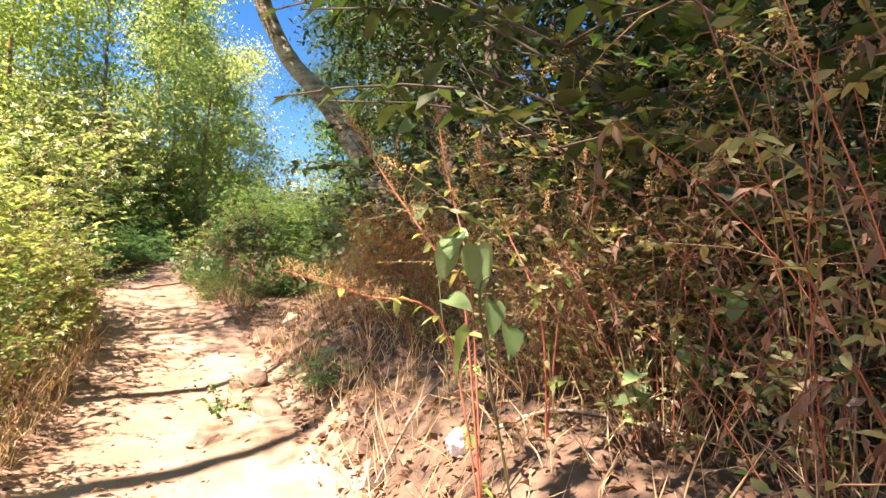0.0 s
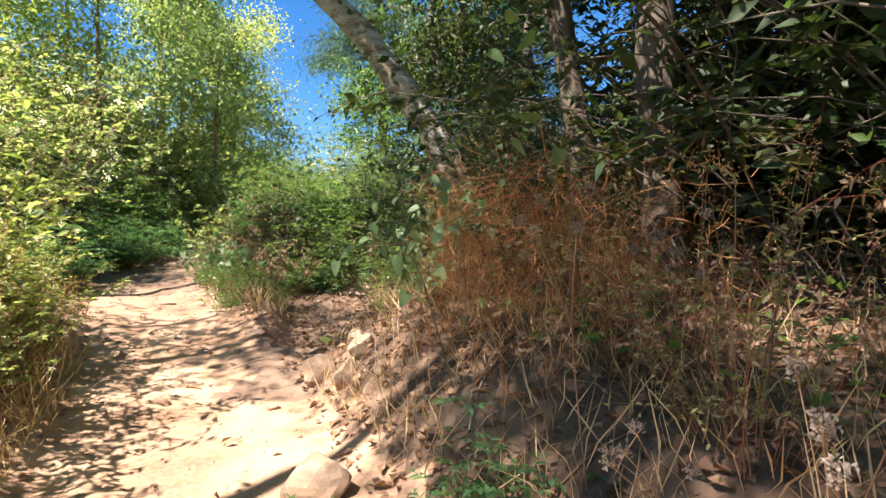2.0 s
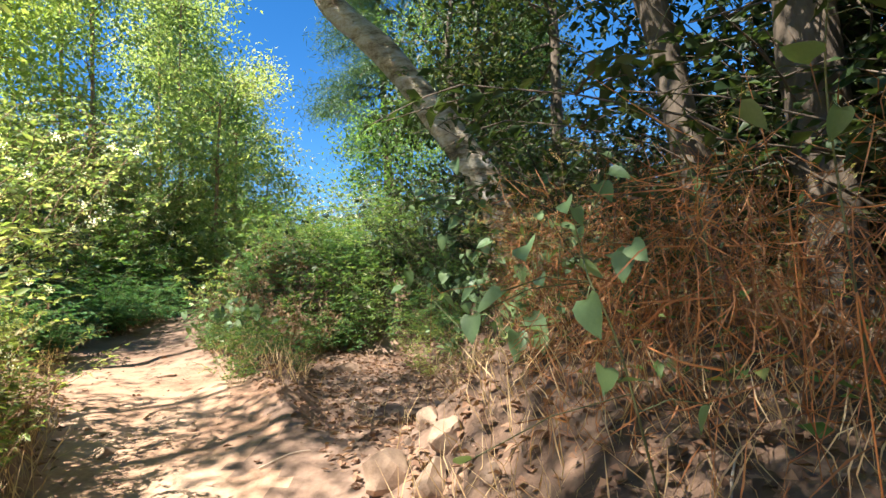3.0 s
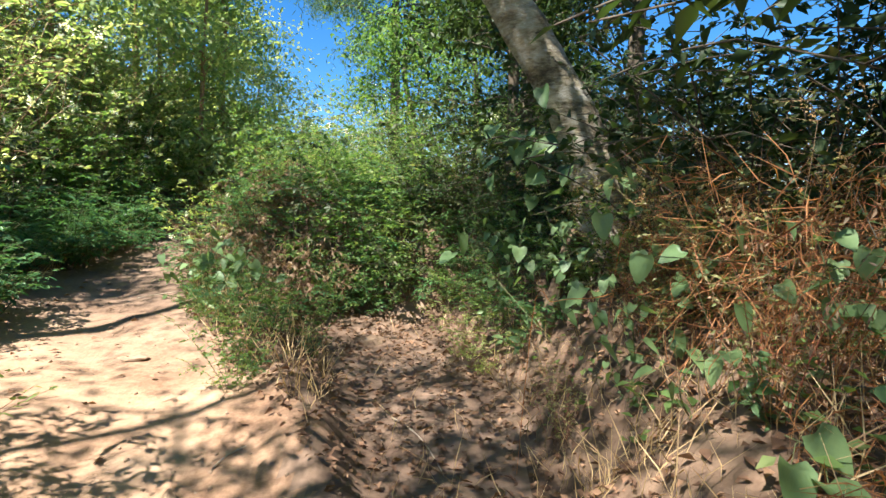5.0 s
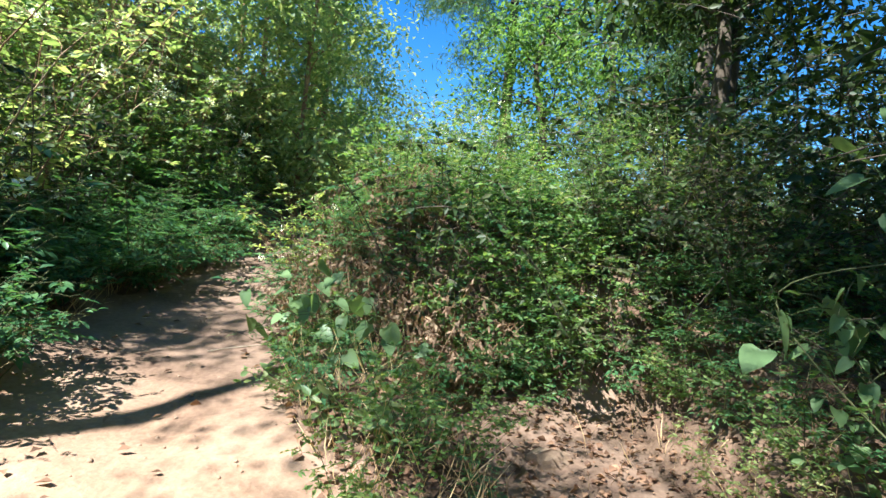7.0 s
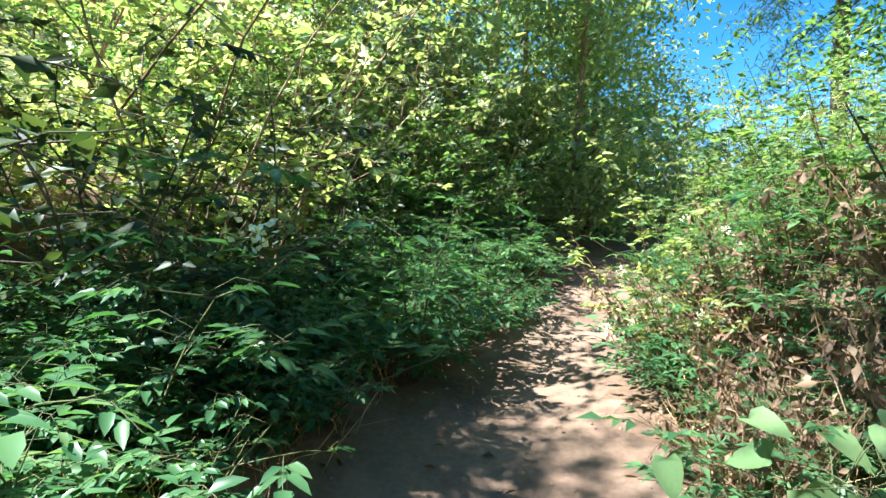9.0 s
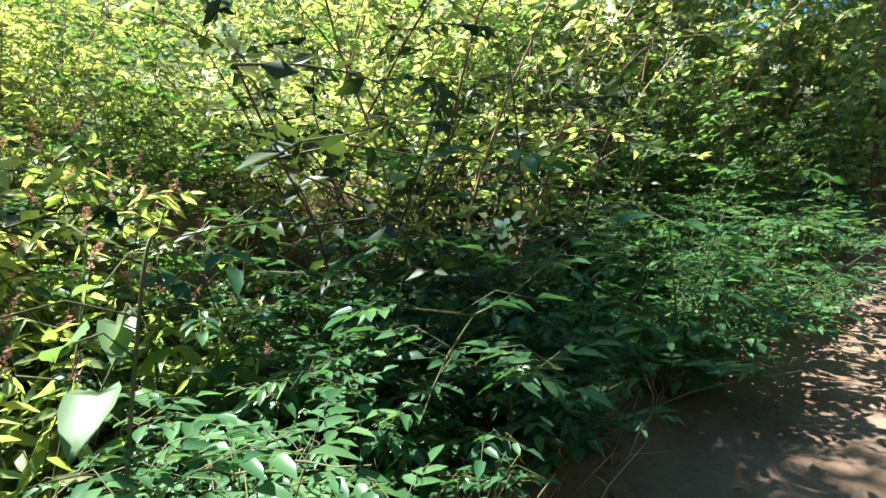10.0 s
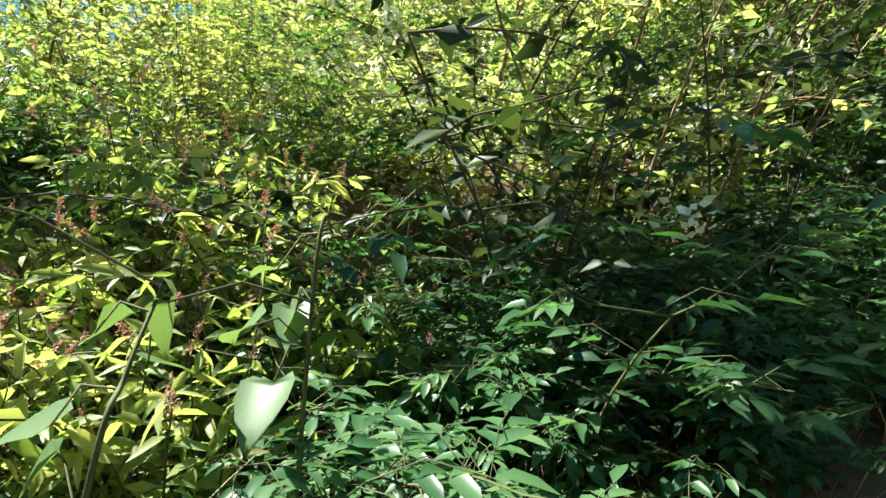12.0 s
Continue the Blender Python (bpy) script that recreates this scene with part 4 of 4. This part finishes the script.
def dry_grass():
    P, r = spread_points(20000, 6, (-9, 3.5), (0.4, 15.0), lambda d, g, x, y: np.where(np.abs(d) > 0.85, np.where(np.abs(d) < 2.2, np.where((d < 0) & (y < 7.5), 1.0, 0.5), 0.2), 0.0) * np.where((y > 6.2) & (y < 12) & (np.abs(g) < 0.7), 0.05, 1))
    n = len(P)
    D = np.stack([r.normal(0, 0.45, n), r.normal(0, 0.45, n), np.ones(n)], 1)
    L = r.uniform(0.10, 0.42, n)
    stuff("dry_grass", mesh_of("dry_grass", *leaf_mesh(P, D, r.normal(0, 1, (n, 3)), L, 0.007, 0.2, 0.35), M_STRAW), "dry straw-coloured grass and weed stalks on the banks", "grass")


def undergrowth():
    P, r = spread_points(16000, 8, (-13, 4.5), (1.5, 17.0), lambda d, g, x, y: np.where(d < -1.0, 0.95, np.where(d > 1.6, 0.5, 0.0)) * np.where((y > 6.2) & (y < 12) & (g > -0.8) & (g < 1.0), 0.0, 1))
    n = len(P)
    P[:, 2] += r.uniform(0.02, 0.32, n)
    a = r.uniform(0, 2 * np.pi, n)
    D = np.stack([np.cos(a), np.sin(a), r.normal(0.1, 0.35, n)], 1)
    L = r.uniform(0.05, 0.11, n)
    stuff("undergrowth", mesh_of("undergrowth", *leaf_mesh(P, D, np.array([0, 0, 1]) + r.normal(0, 0.4, (n, 3)), L, L * 0.45, plain=True), M_GREEN), "low green undergrowth under the shrubs", "undergrowth")


fallen_leaves()
dry_grass()
undergrowth()


def hanging_dry_growth():
    """Rusty dry grass and runners that hang over the shaded bank."""
    r = np.random.default_rng(91)
    n = 5200
    x, y = r.uniform(-1.1, 0.7, n), r.uniform(4.6, 9.4, n)
    d, _ = near_line(TRAIL, x, y); g, _ = near_line(GULLY, x, y)
    ok = (d > 1.35) & ~((y > 6.2) & (g < 0.85))
    x, y = x[ok], y[ok]; n = len(x)
    clump = 0.5 + 0.5 * waves(x, y, 12, 3.5) * 2.0
    z = ground_z(x, y) + r.uniform(0.12, 1.0, n) * np.clip(clump, 0.15, 1) * 1.5
    D = np.stack([r.normal(-0.25, 0.5, n), r.normal(0, 0.5, n), r.normal(-0.5, 0.7, n)], 1)
    L = np.minimum(r.uniform(0.12, 0.5, n), 0.95 * (z - ground_z(x, y)) + 0.05)
    stuff("hanging_dry_grass", mesh_of("hanging_dry_grass", *leaf_mesh(np.stack([x, y, z], 1), D, r.normal(0, 1, (n, 3)), L, 0.006, 0.2, 0.45), M_RUST), "rusty brown dry grass hanging over the shaded bank", "grass")


def trail_debris():
    """Pebbles and crumbs of earth on the trail."""
    P, r = spread_points(900, 14, (-8, 1.0), (1.0, 14.0), lambda d, g, x, y: np.where(np.abs(d) < 1.1, 0.7, 0.05))
    V, F = [], []
    cube = np.array([(-1, -1, -1), (1, -1, -1), (1, 1, -1), (-1, 1, -1), (-0.6, -0.7, 0.6), (0.7, -0.6, 0.7), (0.6, 0.7, 0.6), (-0.7, 0.6, 0.7)], float)
    quads = np.array([(0, 3, 2, 1), (4, 5, 6, 7), (0, 1, 5, 4), (1, 2, 6, 5), (2, 3, 7, 6), (3, 0, 4, 7)])
    for i, p in enumerate(P):
        s = r.uniform(0.004, 0.016)
        a = r.uniform(0, 6.3)
        R = np.array([[np.cos(a), -np.sin(a), 0], [np.sin(a), np.cos(a), 0], [0, 0, 1]])
        V.append((cube + r.normal(0, 0.18, (8, 3))) * [s, s * r.uniform(0.6, 1), s * 0.6] @ R.T + p + [0, 0, s * 0.3])
        F.append(quads + 8 * i)
    stuff("trail_pebbles", mesh_of("trail_pebbles", np.concatenate(V), np.concatenate(F), M_ROCK), "small pebbles and crumbs of earth on the trail", "gravel")


hanging_dry_growth()
trail_debris()


# ---- vines with broad leaves ----
def heart_leaf():
    """A broad pointed leaf, dished along its rib; base at the origin, tip along +y."""
    out = [(0, 0), (0.30, -0.10), (0.46, 0.10), (0.44, 0.36), (0.30, 0.66), (0.13, 0.88), (0, 1.04)]
    V, F = [], []
    for x, y in out:
        V.append((0, y if y > 0 else 0, -0.10 * y * y))
        V.append((x, y, 0.20 * x - 0.16 * y * y + 0.02 * math.sin(9 * y)))
        V.append((-x, y, 0.20 * x - 0.16 * y * y + 0.02 * math.sin(7 * y + 1)))
    for i in range(len(out) - 1):
        a, b = 3 * i, 3 * i + 3
        F += [(a, a + 1, b + 1), (a, b + 1, b), (a, b, b + 2), (a, b + 2, a + 2)]
    return mesh_of("leaf", V, F, M_VINE, True)


HEART = heart_leaf()


def vine(points, size, seed, label, extra=6, reach=0.22, foot=None):
    """A climbing stem from the ground past the points, with single leaves on stalks."""
    r = np.random.default_rng(seed)
    pts = sorted([np.array(p, float) for p in points], key=lambda p: p[2])
    foot = np.array(foot if foot else (pts[0][0] + 0.15, pts[0][1] + 0.25, 0.0), float)
    foot[2] = gz(foot[0], foot[1]) - 0.02
    top = thing("vine", label, "vine", tuple(foot), "broad-leaved vines")
    line = smooth_line([foot] + [p + np.array([0.03, 0.10, 0.06]) for p in pts], 8 * (len(pts) + 1)) - foot
    wood = [tube(line, np.linspace(0.005, 0.0025, len(line)), 5)]
    spots = list(pts) + [np.array(pts[r.integers(len(pts))]) + r.normal(0, reach, 3) * [1, 0.7, 1] for _ in range(extra)]
    leaves = []
    for p in spots:
        q = p - foot
        k = line[np.argmin(np.linalg.norm(line - q, axis=1))]
        wood.append(tube([k, (k + q) / 2 + [0, 0, 0.03], q], 0.0022, 3))
        leaves.append(q)
    part("stem", mesh_of("stem", *join(wood), M_GREENSTALK, True), top)
    for q in leaves:
        ob = part("leaf", HEART, top)
        s = size * r.uniform(0.65, 1.15)
        ob.matrix_basis = pose(*q, -35 + r.normal(0, 28), r.normal(0, 22), 180 + r.normal(0, 55)) @ Matrix.Diagonal((s * r.uniform(0.68, 0.92), s, s * r.uniform(0.8, 1.6), 1))
    return top


VINE = "climbing vine with broad pointed pale green leaves"
vine([(-1.57, 10.0, 2.66), (-1.79, 9.95, 2.24), (-1.35, 9.9, 1.79), (-2.0, 9.9, 2.31)], 0.23, 1, VINE + " beside the leaning trunk", 9, 0.24, (-1.45, 9.85, 0))
vine([(-1.67, 9.67, 1.82), (-1.45, 9.6, 1.7), (-2.32, 10.18, 1.33)], 0.22, 2, VINE, 12, 0.24, (-1.5, 9.6, 0))
vine([(-0.65, 10.7, 2.5), (-0.5, 10.4, 1.9)], 0.24, 3, VINE, 9, 0.3)
vine([(-0.25, 9.8, 1.78), (-0.1, 9.6, 1.5), (-0.5, 9.4, 1.4)], 0.22, 4, VINE, 13, 0.3)
vine([(-0.97, 8.65, 1.77), (-1.0, 8.6, 1.35)], 0.18, 5, VINE, 12, 0.26)
vine([(-1.15, 8.3, 0.95), (-1.0, 8.2, 0.75)], 0.13, 6, VINE, 16, 0.2)
vine([(-0.23, 4.81, 1.92), (-0.2, 5.0, 1.5)], 0.11, 7, VINE, 7, 0.25)
vine([(-1.03, 4.87, 0.99), (-0.95, 4.9, 0.75), (-1.0, 5.1, 1.1)], 0.11, 8, VINE, 9, 0.2)
vine([(-0.75, 5.27, 1.63), (-0.5, 5.4, 1.4)], 0.10, 9, VINE, 9, 0.25)
vine([(0.6, 1.46, 0.80), (0.53, 1.5, 0.89), (0.67, 1.52, 0.88), (0.62, 1.6, 1.06)], 0.15, 10, VINE + " on a red stalk", 4, 0.1, (0.8, 1.75, 0))
vine([(1.3, 2.0, 0.5), (1.5, 2.1, 0.65)], 0.13, 11, VINE, 5, 0.15, (1.5, 2.2, 0))
vine([(0.3, 2.5, 1.75), (0.35, 2.6, 1.3)], 0.10, 12, VINE, 6, 0.22)
vine([(-0.9, 6.6, 0.9), (-0.8, 6.8, 1.4)], 0.11, 13, VINE, 8, 0.25)
vine([(-1.25, 7.4, 0.7), (-1.1, 7.4, 0.9)], 0.12, 14, VINE, 7, 0.18)
vine([(-2.0, 10.2, 1.3), (-1.75, 10.1, 1.1), (-1.85, 10.15, 0.9)], 0.11, 21, VINE, 30, 0.2, (-1.6, 10.2, 0))
vine([(-1.35, 8.7, 1.0), (-1.2, 8.45, 0.85)], 0.10, 22, VINE, 26, 0.18, (-1.1, 8.6, 0))
vine([(-1.45, 9.3, 1.15), (-1.55, 9.5, 1.3)], 0.10, 23, VINE, 22, 0.18, (-1.3, 9.4, 0))
vine([(-0.75, 7.3, 1.45), (-0.7, 7.25, 1.2)], 0.13, 24, VINE, 9, 0.14, (-0.6, 7.4, 0))
vine([(-1.14, 6.75, 0.74), (-1.05, 6.7, 0.7)], 0.19, 25, VINE, 3, 0.13, (-0.95, 6.9, 0))
vine([(-5.3, 11.0, 0.95), (-5.15, 10.9, 0.8)], 0.17, 15, VINE, 16, 0.24)
vine([(-5.55, 11.3, 0.75), (-5.4, 11.2, 0.9)], 0.16, 16, VINE, 16, 0.24)
vine([(-6.76, 9.02, 1.6), (-6.7, 8.98, 1.46), (-6.85, 9.05, 1.7)], 0.12, 17, VINE, 4, 0.12, (-6.8, 8.8, 0))
vine([(-6.98, 9.3, 1.76), (-6.88, 9.26, 1.68)], 0.11, 19, VINE, 4, 0.1, (-7.0, 9.2, 0))
vine([(-4.55, 10.24, 1.02), (-4.65, 10.2, 0.85)], 0.13, 18, VINE, 10, 0.2)


# ---- roots, sticks, litter ----
def strand(name, points, r0, r1, material, label, category, sides=6, lump=0.1, group=""):
    pts = smooth_line(points, 6 * len(points))
    ob = new(name, mesh_of(name, *bark_tube(pts, np.linspace(r0, r1, len(pts)), sides, len(points) * 7, lump), material, True))
    return tagged(ob, label, category, group)


strand("hanging_root", [(-1.2, 10.1, 1.35), (-1.42, 9.97, 0.85), (-1.52, 9.8, 0.5), (-1.62, 9.55, 0.1), (-1.64, 9.45, -0.12)], 0.075, 0.05, M_ROOT, "brown exposed tree root hanging down the bank", "root", 9, 0.14)
strand("hanging_root", [(-1.0, 10.0, 1.0), (-1.15, 9.75, 0.7), (-1.2, 9.6, 0.35)], 0.05, 0.03, M_ROOT, "brown exposed tree root hanging down the bank", "root", 8, 0.14)


def lying(x, y, ang, length, r0, seed, label="dry pale stick lying on the ground", lift=0.012, curve=0.08):
    a = radians(ang)
    pts = []
    for i in range(5):
        k = i / 4 - 0.5
        px, py = x + math.cos(a) * length * k - math.sin(a) * curve * length * (1 - 4 * k * k), y + math.sin(a) * length * k + math.cos(a) * curve * length * (1 - 4 * k * k)
        pts.append((px, py, gz(px, py) + lift))
    strand("stick", pts, r0, r0 * 0.5, M_STALK if seed % 2 else M_STRAWWOOD, label, "stick", 5, 0.15, "fallen sticks")


for i, (x, y, ang, ln, rd) in enumerate(((-6.85, 10.45, 130, 0.32, 0.009), (-3.03, 6.4, 5, 0.13, 0.012), (-2.75, 6.9, 40, 0.35, 0.006), (-2.6, 7.3, -15, 0.3, 0.005), (1.15, 2.35, -20, 0.9, 0.012), (1.5, 2.6, 10, 0.7, 0.01),
                                        (-2.6, 8.6, -60, 0.9, 0.007), (-2.5, 8.3, -52, 0.7, 0.006), (-5.9, 11.1, 35, 0.5, 0.007), (-1.2, 8.8, 40, 0.6, 0.007), (-0.6, 5.0, 70, 0.6, 0.007), (-0.3, 4.2, 20, 0.5, 0.006), (-3.6, 7.9, 60, 0.22, 0.006), (-4.6, 12.6, 75, 0.5, 0.008), (0.3, 3.0, 55, 0.7, 0.006))):
    lying(x, y, ang, ln, rd, i)

# thin orange runners tangled over the right bank
rr = np.random.default_rng(77)
for i in range(34):
    x = rr.uniform(-0.9, 0.6); y = rr.uniform(4.6, 9.2)
    if y > 7.5:
        x += rr.uniform(-0.6, 0.0)
    z = gz(x, y) + rr.uniform(0.15, 0.9)
    p = curve_points((x, y, z), [rr.normal(), rr.normal() * 0.6, rr.normal() * 0.7], rr.uniform(0.4, 0.9), rr.normal(0, 1.6, 3) + [0, 0, -0.8], 7, rr, 0.25)
    p[:, 2] = np.maximum(p[:, 2], ground_z(p[:, 0], p[:, 1]) + 0.005)
    p[-1][2] = gz(p[-1][0], p[-1][1])
    strand("runner", p, 0.0035, 0.002, M_ORANGE, "thin orange dry runner tangled over the bank", "vine", 4, 0.05, "orange runners")


def seed_fluff(x, y, z, size, seed):
    """A dry stalk with pale fluffy heads."""
    r = np.random.default_rng(seed)
    g = gz(x, y)
    top = thing("fluffy_weed", "dry weed stalk with pale fluffy seed heads", "weed", (x, y, g), "fluffy weeds")
    h = z - g
    tips = np.array([[r.normal(0, size), r.normal(0, size * 0.6), h + r.normal(0, size)] for _ in range(6)])
    wood = [tube(smooth_line([(0.1, 0.1, -0.02), (0.05, 0.05, h * 0.6), tips[0]], 8), 0.003, 4)]
    wood += [tube([(0.05, 0.05, h * 0.65), (t + [0.05, 0.05, h * 0.65]) / 2 + [0, 0, 0.02], t], 0.0018, 3) for t in tips[1:]]
    part("stem", mesh_of("stem", *join(wood), M_STALK, True), top)
    for t in tips:
        v, f = blobs_at(np.array([[0.0, 0.0, 0.0]]), seed, 0.022, 60, 0.011)
        ob = part("seed_head", mesh_of("seed_head", v, f, M_FLUFF), top, "pale fluffy seed head")
        ob.location = t


for i, (x, y, z) in enumerate(((-0.35, 4.05, 1.1), (-0.19, 3.6, 0.49), (-0.07, 3.1, 0.77), (0.15, 4.3, 1.0), (-0.9, 8.9, 1.5), (-0.4, 8.2, 1.2))):
    seed_fluff(x, y, z, 0.09, 500 + i)


def plume_weed(stems, seed):
    """Arching red stalks that end in golden seed plumes."""
    r = np.random.default_rng(seed)
    foot = np.array(stems[0][0], float); foot[2] = gz(foot[0], foot[1]) - 0.02
    top = thing("plumed_weed", "arching red-stalked weed with golden feathery seed plumes", "weed", tuple(foot), "plumed weeds")
    for way in stems:
        pts = smooth_line([(0, 0, 0)] + [np.array(p) - foot for p in way[1:]], 9 * len(way))
        part("stem", mesh_of("stem", *tube(pts, np.linspace(0.0055, 0.002, len(pts)), 6), M_REDSTALK, True), top, "red stalk")
        head = pts[int(len(pts) * 0.55):]
        twigs, ends = [], []
        for p in np.repeat(head, 3, 0):
            k = p + r.normal(0, 0.05, 3) + [0, 0, 0.03]
            twigs.append(tube([p, (p + k) / 2 + [0, 0, 0.008], k], 0.0012, 3)); ends.append(p)
        part("twigs", mesh_of("twigs", *join(twigs), M_STALK, True), top)["kind"] = "stuff"
        part("plume", mesh_of("plume", *spikes_at(np.array(ends), seed, 0.06, 26, 0.006), M_SEED), top, "golden feathery seed plume")
        low = pts[2:int(len(pts) * 0.75)]
        P = low[r.integers(0, len(low), 14)]
        D = np.stack([r.normal(0, 1, 14), r.normal(0, 1, 14), r.uniform(-1.2, 0.2, 14)], 1)
        part("foliage", mesh_of("foliage", *leaf_mesh(P, D, np.array([0, 0, 1]) + r.normal(0, 0.4, (14, 3)), 0.075, 0.03, plain="fine"), M_YELLOW), top)


plume_weed([[(0.66, 2.0, 0), (0.575, 1.85, 0.87), (0.495, 1.9, 1.0), (0.231, 2.1, 1.36), (0.05, 2.1, 1.64)], [(0.66, 2.0, 0), (0.6, 1.95, 0.9), (0.5, 2.1, 1.35), (0.437, 2.2, 1.68)], [(0.66, 2.0, 0), (0.5, 1.9, 0.75), (0.2, 1.8, 0.88), (-0.12, 1.84, 0.965)]], 601)
plume_weed([[(0.95, 2.3, 0), (0.9, 2.2, 0.8), (0.7, 2.4, 1.3), (0.62, 2.5, 1.6)], [(0.95, 2.3, 0), (1.0, 2.2, 0.9), (1.1, 2.2, 1.5)]], 602)


def white_mound(x, y, z):
    g = gz(x, y)
    top = thing("white_flower", "single pale cream flower head on a leafy stem", "flower", (x, y, g))
    part("stem", mesh_of("stem", *tube(smooth_line([(0, 0.1, -0.02), (0, 0.06, (z - g) * 0.6), (0, 0, z - g)], 7), 0.005, 5), M_GREENSTALK, True), top)
    v, f = blobs_at(np.array([[-0.06, 0, z - g], [0.0, 0, z - g + 0.02], [0.06, 0, z - g], [0.11, 0, z - g - 0.02]]), 3, 0.05, 90, 0.03)
    part("flower_head", mesh_of("flower_head", v, f, M_WHITE), top)


white_mound(-4.07, 12.6, 0.74)


def wrapper(x, y):
    """A crumpled bag."""
    bm = bmesh.new()
    bmesh.ops.create_icosphere(bm, subdivisions=4, radius=1.0)
    for v in bm.verts:
        n = noise.noise(v.co * 1.8) * 0.35 + abs(noise.noise(v.co * 4.5)) * 0.28
        v.co *= 0.8 + n
        v.co.x *= 0.075; v.co.y *= 0.05; v.co.z *= 0.085
    me = bpy.data.meshes.new("plastic_bag")
    bm.to_mesh(me); bm.free()
    me.materials.append(M_BAG); me.materials.append(M_BAGYELLOW)
    for p in me.polygons:
        p.material_index = 1 if p.center.x > 0.012 else 0
    ob = new("plastic_bag", me)
    ob.matrix_world = pose(x, y, gz(x, y) + 0.06, 12, -14, 15)
    tagged(ob, "crumpled white and yellow plastic bag dropped in the weeds", "litter")


wrapper(0.56, 2.5)


# the patterns that the plants were copied from are taken out
for tops in KINDS.values():
    for top in tops:
        for ob in (*top.children_recursive, top):
            bpy.data.objects.remove(ob)
